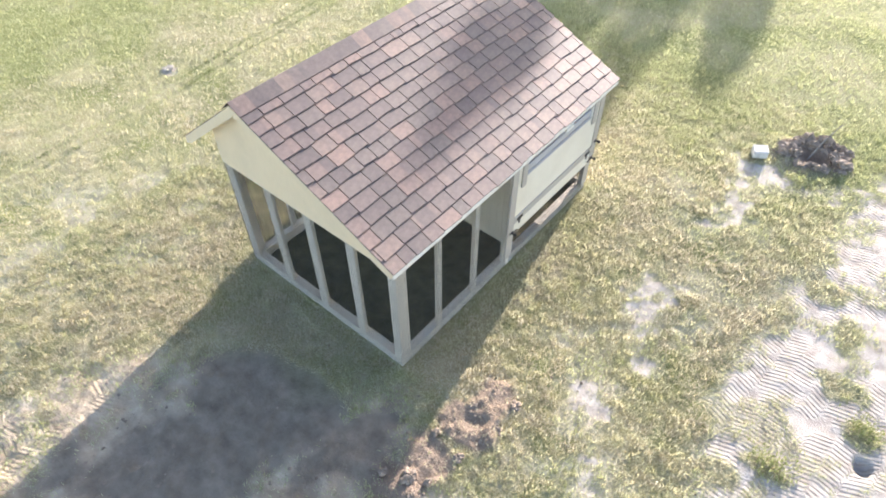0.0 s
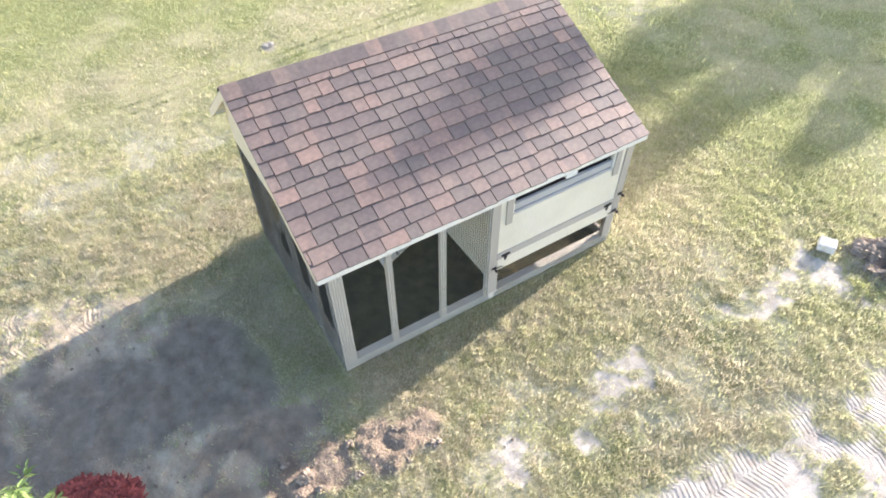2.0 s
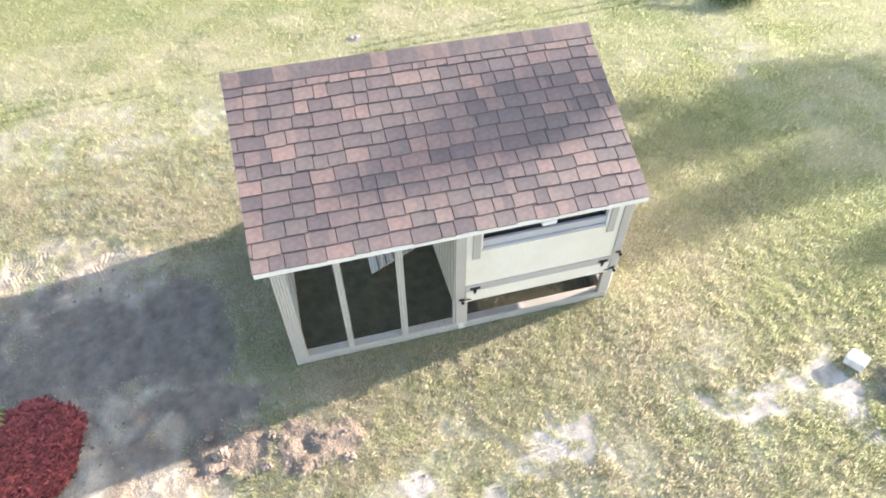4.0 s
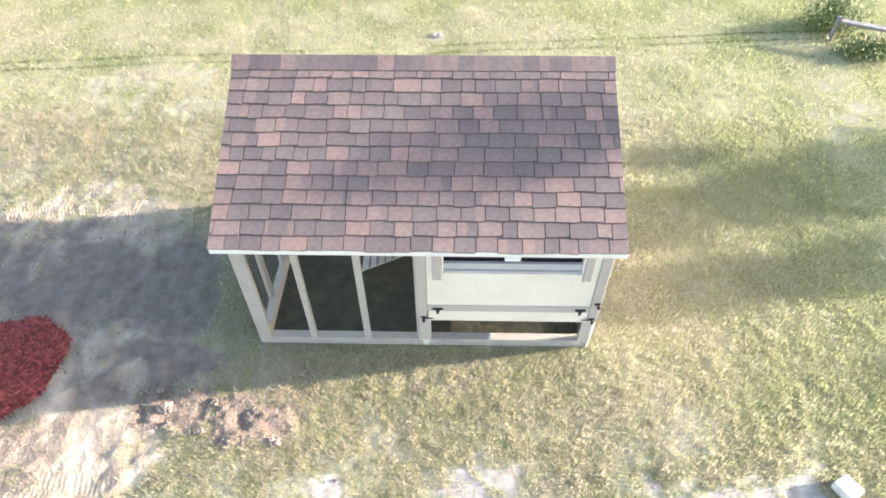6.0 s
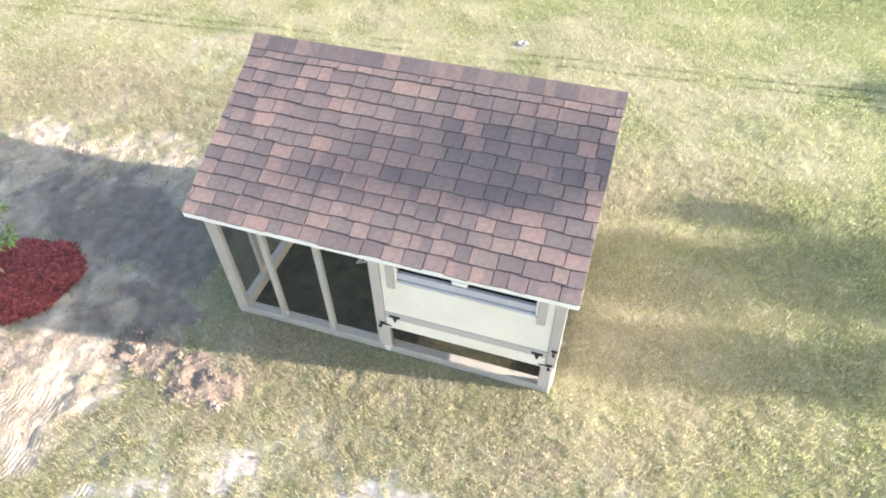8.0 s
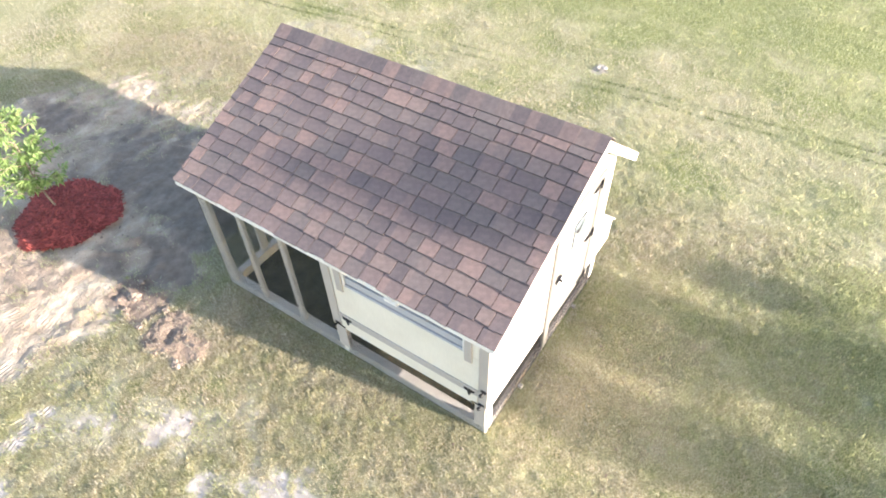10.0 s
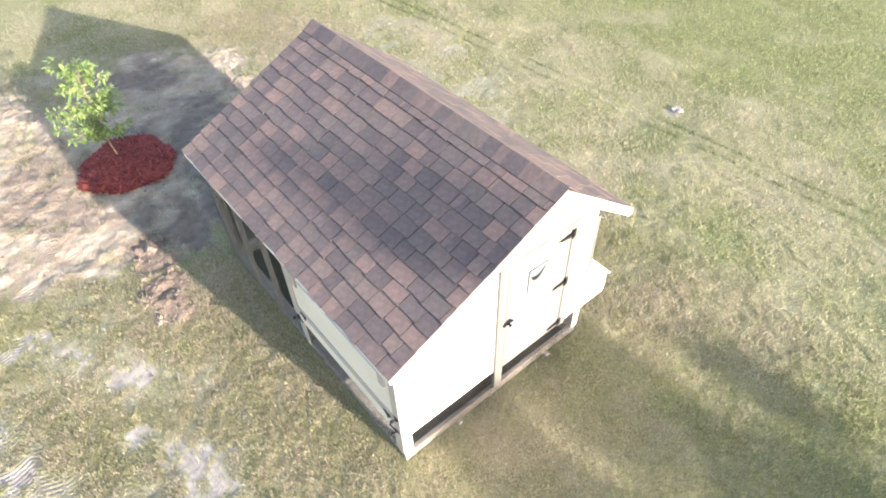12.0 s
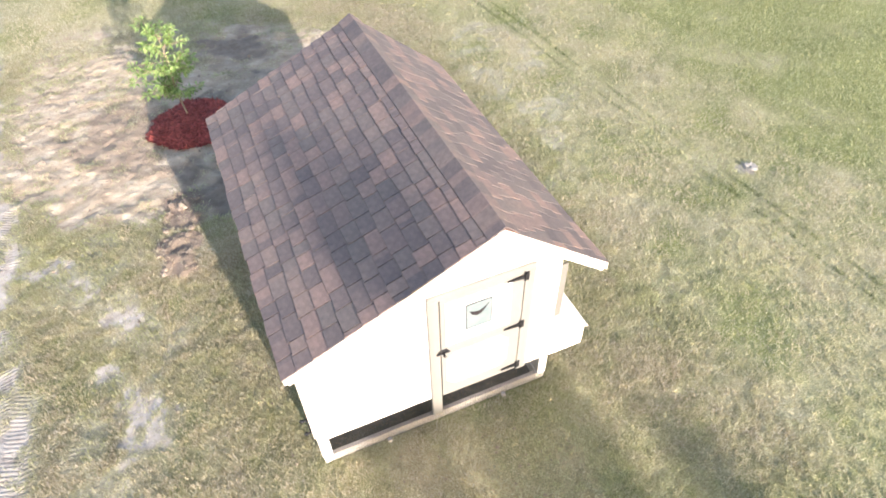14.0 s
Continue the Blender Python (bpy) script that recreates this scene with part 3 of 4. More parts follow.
bolt(coop, 0.027, 3.445, 0.80, 0.02)

# the door end
GY = LENGTH
bm = bmesh.new()
prism(bm, [(0.0, 0.42), (0.0, under_roof(0)), (-1.072, under_roof(-1.072)), (-1.072, 0.42)], "y", GY - 0.016, GY)
prism(bm, [(-2.03, 0.40), (-2.03, under_roof(-2.03)), (-DEPTH, under_roof(-DEPTH)), (-DEPTH, 0.40)], "y", GY - 0.016, GY)
prism(bm, [(-1.0725, 1.865), (-1.0725, under_roof(-1.0725)), (RIDGE.x, under_roof(RIDGE.x)), (-2.0295, under_roof(-2.0295)), (-2.0295, 1.865)], "y", GY - 0.016, GY)
part("end_wall", bm, WHITE, coop, "sunlit white siding of the door end")
board("corner_post", coop, WHITE, -0.085, 0.0, GY - 0.015, GY + 0.012, 0.135, 0.419)
board("corner_post", coop, WHITE, -DEPTH, -DEPTH + 0.085, GY - 0.015, GY + 0.012, 0.135, 0.399)
board("door_jamb", coop, DOORWOOD, -1.17, -1.072, GY - 0.02, GY + 0.022, 0.136, 1.80)
board("door_jamb", coop, DOORWOOD, -2.03, -1.935, GY - 0.02, GY + 0.022, 0.40, 1.80)
board("door_head", coop, DOORWOOD, -2.03, -1.072, GY - 0.02, GY + 0.024, 1.803, 1.864)
door = board("door", coop, DOORWOOD, -1.9335, -1.181, GY - 0.016, GY + 0.014, 0.42, 1.792, "closed coop door with pale panels")


def cut_corner_panel(x0, x1, z0, z1, c):
    return [(x0 + c, z0), (x1 - c, z0), (x1, z0 + c), (x1, z1 - c), (x1 - c, z1), (x0 + c, z1), (x0, z1 - c), (x0, z0 + c)]


bm = bmesh.new()
prism(bm, [(-1.815, 1.185), (-1.225, 1.185), (-1.225, 1.735), (-1.815, 1.735)], "y", GY + 0.0145, GY + 0.022)
part("upper_panel", bm, WHITE, door, "white upper door panel")
bm = bmesh.new()
prism(bm, cut_corner_panel(-1.815, -1.225, 0.585, 1.045, 0.075), "y", GY + 0.0145, GY + 0.022)
part("lower_panel", bm, WHITE, door, "white lower door panel with cut corners")
picture = board("picture_plate", door, PICTURE, -1.637, -1.40, GY + 0.023, GY + 0.030, 1.33, 1.645, "pale blue square picture plate", 0.002)
for z in (1.33, 1.641):
    board("plate_edge", picture, INK, -1.638, -1.399, GY + 0.029, GY + 0.033, z, z + 0.005, soft=0)
for xx in (-1.638, -1.404):
    board("plate_edge", picture, INK, xx, xx + 0.005, GY + 0.029, GY + 0.033, 1.336, 1.640, soft=0)
bm = bmesh.new()
wing = [(-0.085, 0.012), (-0.06, -0.04), (-0.02, -0.065), (0.02, -0.055), (0.05, -0.02), (0.092, 0.05), (0.055, 0.012), (0.03, -0.008), (0.0, -0.018), (-0.04, -0.01)]
prism(bm, [(-1.515 - dx, 1.545 + dz) for dx, dz in wing], "y", GY + 0.0305, GY + 0.033)
part("printed_mark", bm, INK, picture, "dark winged mark")


def strap_hinge(z):
    bm = bmesh.new()
    box(bm, -1.965, -1.925, GY + 0.022, GY + 0.029, z - 0.05, z + 0.05, 0.002)
    prism(bm, [(-1.925, z - 0.022), (-1.925, z + 0.022), (-1.77, z + 0.008), (-1.77, z - 0.008)], "y", GY + 0.0225, GY + 0.029)
    tube(bm, (-1.927, GY + 0.03, z - 0.045), (-1.927, GY + 0.03, z + 0.045), 0.009, 0.009)
    part("hinge", bm, IRON, door, "black iron strap hinge")


for z in (1.745, 1.115, 0.49):
    strap_hinge(z)
bm = bmesh.new()
box(bm, -1.235, -1.145, GY + 0.023, GY + 0.030, 1.095, 1.15, 0.003)
tube(bm, (-1.25, GY + 0.036, 1.122), (-1.13, GY + 0.036, 1.122), 0.009, 0.009)
tube(bm, (-1.19, GY + 0.03, 1.122), (-1.19, GY + 0.075, 1.122), 0.009, 0.014)
part("latch", bm, IRON, door, "black iron latch")

# rear wall, its corner strip and the nest box
board("rear_wall", coop, CREAM, -DEPTH - 0.012, -DEPTH, WALL_Y, GY - 0.017, 0.40, 1.88)
board("rear_trim", coop, SHADED, -DEPTH - 0.085, -DEPTH - 0.014, GY - 0.045, GY - 0.02, 0.96, 1.66)
nest = board("nest_box", coop, WHITE, -2.676, -2.661, 1.95, GY, 0.39, 0.68, "white nest box with sloping lid on the rear wall")
for ya, yb in ((1.95, 1.966), (GY - 0.016, GY)):
    bm = bmesh.new()
    prism(bm, [(-DEPTH - 0.013, 0.39), (-DEPTH - 0.013, 0.95), (-2.66, 0.68), (-2.66, 0.39)], "y", ya, yb)
    part("side_panel", bm, WHITE, nest)
board("bottom_panel", nest, WHITE, -2.66, -DEPTH - 0.013, 1.967, GY - 0.017, 0.39, 0.405)
bm = bmesh.new()
prism(bm, [(-DEPTH - 0.013, 0.955), (-DEPTH - 0.013, 0.973), (-2.70, 0.676), (-2.70, 0.658)], "y", 1.93, GY + 0.02)
part("lid", bm, WHITE, nest)
for xx in (-1.82, -0.62):
    board("stake", coop, TRIM, xx - 0.02, xx + 0.02, GY + 0.004, GY + 0.05, 0.0, 0.055)

# the ramp in the run
RAMP = [(-1.30, -1.0), (WALL_Y - 0.01, FLOOR_Z), (0.97, 0.04)]


def on_ramp(t, lift):
    (x0, x1), (ya, za), (yb, zb) = RAMP
    return ya + (yb - ya) * t, za + (zb - za) * t + lift


bm = bmesh.new()
prism(bm, [on_ramp(0, 0), on_ramp(0, 0.02), on_ramp(1, 0.02), on_ramp(1, 0)], "x", RAMP[0][0], RAMP[0][1])
ramp_thing = part("ramp", bm, FRAME, coop, "pale cleated ramp up to the house")
for i in range(7):
    t = 0.08 + i * 0.13
    bm = bmesh.new()
    prism(bm, [on_ramp(t, 0.0205), on_ramp(t, 0.037), on_ramp(t + 0.022, 0.037), on_ramp(t + 0.022, 0.0205)], "x", RAMP[0][0], RAMP[0][1])
    part("cleat", bm, OLDWOOD, ramp_thing)

# old straw and leaves under the house floor
r = np.random.default_rng(11)
n_straw = 2600
sx, sy = r.uniform(-2.15, -0.12, n_straw), r.uniform(1.8, 3.35, n_straw)
turn = r.uniform(0, 6.283, n_straw)
sl, sz = r.uniform(0.015, 0.05, n_straw), 0.03 + 0.03 * r.random(n_straw)
d = np.stack([np.cos(turn) * sl, np.sin(turn) * sl, r.uniform(-0.01, 0.02, n_straw)], -1)
w = np.stack([-np.sin(turn), np.cos(turn), np.zeros(n_straw)], -1) * 0.0035
c = np.stack([sx, sy, sz], -1)
straw_v = np.stack([c - w, c + w, c + d + w, c + d - w], 1).reshape(-1, 3)
tagged(new("straw_litter", arrays("straw_litter", straw_v, np.arange(len(straw_v)).reshape(-1, 4), STRAW)), "old straw and leaf litter under the coop floor", "straw", kind="stuff")

# ---- the roof: deck, fascias, then shingles course by course ----


def slope_frame(low, high):
    along = (high - low).normalized()
    normal = Vector((-along.y, along.x)) if along.x < 0 else Vector((-along.y, along.x))
    if normal.y < 0:
        normal = -normal
    return along, normal, (high - low).length


def slab(name, low, high, y0, y1, t0, t1, mat, parent, label=""):
    """A board along a slope between two depths, cut plumb under the ridge."""
    along, normal, size = slope_frame(low, high)
    pts = [low + normal * t0, low + normal * t1, high + Vector((0, t1 / normal.y)), high + Vector((0, t0 / normal.y))]
    bm = bmesh.new()
    prism(bm, [(p.x, p.y) for p in pts], "y", y0, y1)
    return part(name, bm, mat, parent, label)


roof = slab("roof", EAVE, RIDGE, ROOF_Y0 + 0.012, ROOF_Y1 - 0.012, -0.030, -0.012, FELT_SHADE, coop, "brown and grey shingled saltbox roof")
slab("deck", REAR, RIDGE, ROOF_Y0 + 0.012, ROOF_Y1 - 0.012, -0.030, -0.012, FELT_SHADE, roof)
for low in (EAVE, REAR):
    for ya, yb in ((ROOF_Y0 - 0.004, ROOF_Y0 + 0.010), (ROOF_Y1 - 0.010, ROOF_Y1 + 0.004)):
        slab("rake_board", low, RIDGE, ya, yb, -0.095, -0.012, TAN if ya < 1 else WHITE, roof, "cream rake board")
board("fascia", roof, WHITE, EAVE.x - 0.024, EAVE.x - 0.004, ROOF_Y0, ROOF_Y1, EAVE.y - 0.075, EAVE.y - 0.016, "white eave fascia")
board("fascia", roof, WHITE, REAR.x + 0.004, REAR.x + 0.024, ROOF_Y0, ROOF_Y1, REAR.y - 0.085, REAR.y - 0.016, "white eave fascia")
slab("soffit", EAVE, RIDGE, ROOF_Y0 + 0.011, ROOF_Y1 - 0.011, -0.040, -0.031, CREAM, roof)
slab("soffit", REAR, RIDGE, ROOF_Y0 + 0.011, ROOF_Y1 - 0.011, -0.040, -0.031, CREAM, roof)


def shingle_corners(width, height, thick=0.016, left=0.0, right=0.0):
    """One tab: thick at its lower edge, thin where the next course covers it. In its own axes: y along the eave, x up the slope."""
    lap = height + 0.02
    lo, hi = -width / 2, width / 2
    e = 0.002
    return ([(left, lo, 0), (right, hi, 0), (lap, hi, -0.004), (lap, lo, -0.004),
             (left, lo + e, thick - 0.002), (right, hi - e, thick - 0.002), (right + 0.004, hi - e, thick), (left + 0.004, lo + e, thick), (lap, hi - e, 0.002), (lap, lo + e, 0.002)],
            [(0, 1, 5, 4), (4, 5, 6, 7), (7, 6, 8, 9), (1, 2, 8, 6, 5), (0, 4, 7, 9, 3), (3, 9, 8, 2)])


def courses(low, high, exposure, first, seed):
    """Where the tabs of a slope lie: (distance up the slope, y centre, width, exposure)."""
    rnd = random.Random(seed)
    along, normal, size = slope_frame(low, high)
    rows, s = [], -0.008
    while s < size - 0.10:
        y = ROOF_Y0 - 0.006
        y -= rnd.uniform(0.0, 0.10)
        while y < ROOF_Y1 + 0.006:
            w = rnd.choice((0.13, 0.165, 0.19, 0.19, 0.215, 0.215, 0.24, 0.265))
            a, b = max(y, ROOF_Y0 - 0.006), min(y + w, ROOF_Y1 + 0.006)
            if b - a > 0.025:
                rows.append((s, (a + b) / 2, b - a - 0.0048, exposure, rnd.uniform(-0.010, 0.006), rnd.uniform(-0.5, 0.5)))
            y += w
        s += exposure
    return rows


def slope_matrix(low, high, s, y, tilt=0.0, lift=0.0):
    along, normal, size = slope_frame(low, high)
    p = low + along * s + normal * (-0.010 + lift)
    side = 1.0
    m = Matrix(((along.x, 0, normal.x, p.x), (0, side, 0, y), (along.y, 0, normal.y, p.y), (0, 0, 0, 1)))
    return m @ pose(0, 0, 0, 0, 0, tilt)


EXPOSURE = 0.1445
shapes = {}
for s, y, w, e, jog, tilt in courses(EAVE, RIDGE, EXPOSURE, 0, 5):
    key = (round(w, 3), int(jog * 1e6) % 3)
    if key not in shapes:
        v, f = shingle_corners(w, e, left=(0.005, -0.004, 0.0)[key[1]], right=(-0.003, 0.004, 0.0)[key[1]])
        shapes[key] = bpy.data.meshes.new("shingle")
        shapes[key].from_pydata(v, [], f)
        shapes[key].materials.append(SHINGLE)
    tab = new("shingle", shapes[key])
    tab.parent = roof
    tab.matrix_basis = slope_matrix(EAVE, RIDGE, s + jog, y, tilt)
verts, faces = [], []
for s, y, w, e, jog, tilt in courses(REAR, RIDGE, EXPOSURE, 0, 8):
    v, f = shingle_corners(w, e, 0.006)
    m = slope_matrix(REAR, RIDGE, s + jog, y, tilt)
    k = len(verts)
    verts += [m @ Vector(p) for p in v]
    faces += [tuple(i + k for i in q) for q in f]
rear_data = bpy.data.meshes.new("rear_covering")
rear_data.from_pydata(verts, [], faces)
rear_data.materials.append(SHINGLE)
tagged(new("rear_covering", rear_data), "brown shingles of the rear slope", kind="stuff").parent = roof
# ridge caps, overlapping along the ridge
along_f, normal_f, _ = slope_frame(EAVE, RIDGE)
along_r, normal_r, _ = slope_frame(REAR, RIDGE)
cap_y = ROOF_Y0 - 0.008
while cap_y < ROOF_Y1 - 0.02:
    y1 = min(cap_y + 0.17, ROOF_Y1 + 0.008)
    bm = bmesh.new()
    width = 0.147
    lines = []
    for yy, lift in ((cap_y, 0.009), (y1, 0.010)):
        f_low = RIDGE - along_f * width + normal_f * (lift - 0.002)
        f_mid = RIDGE - along_f * 0.03 + normal_f * (0.009 + lift)
        r_mid = RIDGE - along_r * 0.03 + normal_r * (0.009 + lift)
        r_low = RIDGE - along_r * width + normal_r * (lift - 0.002)
        upper = [f_low, f_mid, Vector((RIDGE.x, RIDGE.y + 0.016 + lift)), r_mid, r_low]
        lower = [p - Vector((0, 0.008)) for p in upper]
        lines.append([bm.verts.new((p.x, yy, p.y)) for p in upper + lower[::-1]])
    k = len(lines[0])
    for i in range(k):
        j = (i + 1) % k
        bm.faces.new((lines[0][i], lines[0][j], lines[1][j], lines[1][i]))
    bm.faces.new(lines[0][::-1])
    bm.faces.new(lines[1])
    bmesh.ops.recalc_face_normals(bm, faces=bm.faces)
    part("ridge_cap", bm, SHINGLE, roof)
    cap_y += 0.155

# ---- the sapling in its ring of red mulch ----
TRUNK = Vector((0.39, -2.85))
tree = tagged(new("sapling_tree"), "young green fruit tree in a ring of red mulch", "tree")
bm = bmesh.new()
rnd = random.Random(21)
stem = [Vector((TRUNK.x, TRUNK.y, 0.02)), Vector((TRUNK.x + 0.03, TRUNK.y - 0.01, 0.28)), Vector((TRUNK.x + 0.05, TRUNK.y + 0.02, 0.6)), Vector((TRUNK.x + 0.02, TRUNK.y, 1.0)), Vector((TRUNK.x + 0.03, TRUNK.y + 0.02, 1.45))]
for i in range(4):
    tube(bm, stem[i], stem[i + 1], 0.016 - 0.003 * i, 0.013 - 0.003 * i)
twigs = []
for i in range(40):
    z = rnd.uniform(0.36, 1.50)
    k = min(3, int((z - 0.02) / 0.36))
    base = stem[k].lerp(stem[k + 1], 0.5)
    base = Vector((base.x, base.y, z))
    a = rnd.uniform(0, 6.283)
    reach = rnd.uniform(0.18, 0.43) * (1.1 - 0.35 * abs(z - 0.85))
    end = base + Vector((math.cos(a) * reach + 0.04, math.sin(a) * reach, rnd.uniform(0.05, 0.28)))
    tube(bm, base, end, 0.006, 0.003, 5)
    twigs.append((base, end))
part("trunk", bm, BARK, tree, "thin grey brown trunk")
verts, faces = [], []
for base, end in twigs:
    for share in (0.45, 0.75, 1.0):
        tip = base.lerp(end, share + rnd.uniform(-0.08, 0.08)) + Vector([rnd.gauss(0, 0.02) for _ in range(3)])
        out = (end - base).normalized()
        for j in range(rnd.randint(12, 22)):
            u = (out * rnd.uniform(0.1, 1.0) + Vector([rnd.gauss(0, 0.75) for _ in range(3)]) - Vector((0, 0, 0.25))).normalized()
            c = tip + u * rnd.uniform(0.0, 0.03) - out * rnd.uniform(0.0, 0.06)
            w = u.cross(Vector((rnd.gauss(0, 0.5), rnd.gauss(0, 0.5), 1))).normalized()
            size = rnd.uniform(0.055, 0.11)
            fold = u.cross(w) * 0.008
            droop = Vector((0, 0, -0.012))
            k = len(verts)
            verts += [c, c + u * size * 0.45 + w * size * 0.15, c + u * size + droop, c + u * size * 0.45 - w * size * 0.15, c + u * size * 0.5 + fold]
            faces += [(k, k + 1, k + 4), (k + 1, k + 2, k + 4), (k + 2, k + 3, k + 4), (k + 3, k, k + 4)]
crown_data = bpy.data.meshes.new("crown")
crown_data.from_pydata(verts, [], faces)
crown_data.materials.append(LEAF)
tagged(new("crown", crown_data), "bright green leaves").parent = tree

mulch_mid = Vector((0.36, -2.70))
r = np.random.default_rng(31)
k = 9000
ang, rad = r.uniform(0, 2 * np.pi, k), np.sqrt(r.random(k))
edge = 0.61 + 0.04 * np.sin(3 * ang + 1) + 0.025 * np.sin(7 * ang) + r.uniform(-0.02, 0.05, k)
mx, my = mulch_mid.x + rad * edge * np.cos(ang), mulch_mid.y + rad * edge * np.sin(ang) * 1.02
mz = 0.015 + 0.085 * (1 - rad ** 2.5) + r.uniform(-0.012, 0.03, k)
turn, ln, wd = r.uniform(0, 6.283, k), r.uniform(0.018, 0.055, k), r.uniform(0.005, 0.013, k)
u = np.stack([np.cos(turn) * ln, np.sin(turn) * ln, r.uniform(-0.6, 0.6, k) * ln], -1)
w = np.stack([-np.sin(turn) * wd, np.cos(turn) * wd, r.uniform(-0.5, 0.5, k) * wd], -1)
up = np.zeros((k, 3))
up[:, 2] = 0.006
c = np.stack([mx, my, mz], -1)
chip_v = np.stack([c - u - w, c + u - w, c + u + w, c - u + w, c + up], 1).reshape(-1, 3)
base = np.arange(k)[:, None] * 5
chip_f = np.concatenate([base + np.array([[0, 1, 4]]), base + np.array([[1, 2, 4]]), base + np.array([[2, 3, 4]]), base + np.array([[3, 0, 4]])])
mulch = tagged(new("mulch_ring"), "mounded ring of red dyed bark mulch on sand", "mulch")
chips = tagged(new("bark_mulch", arrays("bark_mulch", chip_v, chip_f, MULCH)), "red wood chips", kind="stuff")
chips.parent = mulch
bm = bmesh.new()
rings = [[bm.verts.new((mulch_mid.x + q * 0.60 * math.cos(a), mulch_mid.y + q * 0.61 * math.sin(a), 0.012 + 0.08 * (1 - q ** 2.5)))
          for a in [2 * math.pi * i / 40 for i in range(40)]] for q in (0.1, 0.35, 0.6, 0.8, 0.93, 1.03)]
for i in range(5):
    for j in range(40):
        bm.faces.new((rings[i][j], rings[i + 1][j], rings[i + 1][(j + 1) % 40], rings[i][(j + 1) % 40]))
bm.faces.new(rings[0])
part("mound", bm, MULCH, mulch)


# ---- clods, block and stick at the dug spot ----
def lump(name, x, y, size, flat, seed, mat):
    bm = bmesh.new()
    bmesh.ops.create_icosphere(bm, subdivisions=4 if size > 0.06 else 3, radius=size)
    off = Vector((seed * 3.1, seed * 1.7, seed * 2.3))
    for v in bm.verts:
        n1 = noise.noise(v.co * (2.0 / size) * 0.5 + off) * 0.85 + noise.noise(v.co * (5.0 / size) * 0.5 + off) * 0.5 + noise.noise(v.co * (13.0 / size) * 0.5 + off) * 0.3 + noise.noise(v.co * (30.0 / size) * 0.5 + off) * 0.15
        v.co = v.co * (1 + n1)
        v.co.z *= flat
        v.co.z = max(v.co.z, -0.35 * size)
    ob = new(name, mesh_of(name, bm, mat))
    ob.location = (x, y, size * 0.22)
    return ob


rnd = random.Random(4)
for i, (x, y, size) in enumerate([(1.82, 5.88, 0.13), (1.90, 6.20, 0.12), (2.12, 6.32, 0.13), (2.40, 6.10, 0.13), (2.38, 6.28, 0.10), (2.16, 5.74, 0.08), (2.04, 5.72, 0.06),
                                  (1.74, 6.04, 0.08), (2.28, 5.80, 0.06), (2.44, 5.92, 0.07), (1.95, 5.70, 0.05), (2.26, 6.34, 0.09)]):
    tagged(lump("dirt_clod", x, y, size, 0.8, i + 1, CLOD), "dark grey brown clod of dug earth", "clod", "clods at the dug spot")
for i in range(14):
    cx, cy, rx, ry = MOUND[i % 4]
    lumpy = lump("dirt_lump", cx + rnd.uniform(-1, 1) * rx, cy + rnd.uniform(-1, 1) * ry, rnd.uniform(0.025, 0.055), 0.7, i + 40, CLOD)
    tagged(lumpy, "small brown lump of loose earth on the lawn", "clod", "lumps of turned earth")
heap = lump("sand_heap", -6.58, 1.70, 0.075, 0.35, 71, PALE_SAND)
tagged(heap, "small pale heap of sand on the lawn", "sand heap")
r = np.random.default_rng(61)
k = 44000
px, py = r.uniform(-2.6, 3.6, k), r.uniform(-6.2, 6.6, k)
crumb_masks = fields(px, py)
want = np.maximum(crumb_masks[1] * 0.2, np.maximum(crumb_masks[2] * 0.25, crumb_masks[0] * 0.16 * (py < 1.0) * (fbm(px, py, 2.4) > 0.47)))
pick = r.random(k) < want
px, py, crumb_masks = px[pick], py[pick], tuple(m[pick] for m in crumb_masks)
k = len(px)
size = 0.006 + 0.022 * r.random(k) ** 3 + 0.006 * crumb_masks[1]
c = np.stack([px, py, ground_height(px, py, crumb_masks)], -1)
ang = r.uniform(0, 6.283, k)
ring = [c + np.stack([np.cos(ang + t) * size * r.uniform(0.7, 1.3, k), np.sin(ang + t) * size * r.uniform(0.7, 1.3, k), -0.2 * size], -1) for t in (0, 1.6, 3.1, 4.7)]
peak = c + np.stack([r.normal(0, 0.3, k) * size, r.normal(0, 0.3, k) * size, size * r.uniform(0.5, 1.1, k)], -1)
crumb_v = np.stack(ring + [peak], 1).reshape(-1, 3)
first = np.arange(k)[:, None] * 5
crumb_f = np.concatenate([first + np.array([[i, (i + 1) % 4, 4]]) for i in range(4)])
tagged(new("soil_crumb", arrays("soil_crumb", crumb_v, crumb_f, CRUMB)), "loose crumbs of sandy soil on bare ground", "soil", kind="stuff")
bm = bmesh.new()
box(bm, -0.095, 0.095, -0.08, 0.08, 0.0, 0.12, 0.012)
block = new("concrete_block", mesh_of("concrete_block", bm, CONCRETE))
block.matrix_world = pose(1.495, 5.57, 0.015, 6, -4, 28)
tagged(block, "pale concrete block lying on the sand", "block")
bm = bmesh.new()
tube(bm, (2.03, 5.99, -0.08), (2.11, 6.03, 0.30), 0.013, 0.011, 6)
tube(bm, (2.11, 6.03, 0.30), (2.20, 6.05, 0.57), 0.011, 0.007, 6)
tube(bm, (2.11, 6.03, 0.30), (2.17, 5.99, 0.42), 0.006, 0.003, 5)
tagged(new("stick", mesh_of("stick", bm, OLDWOOD)), "pale dry stick standing in dug earth", "stick")

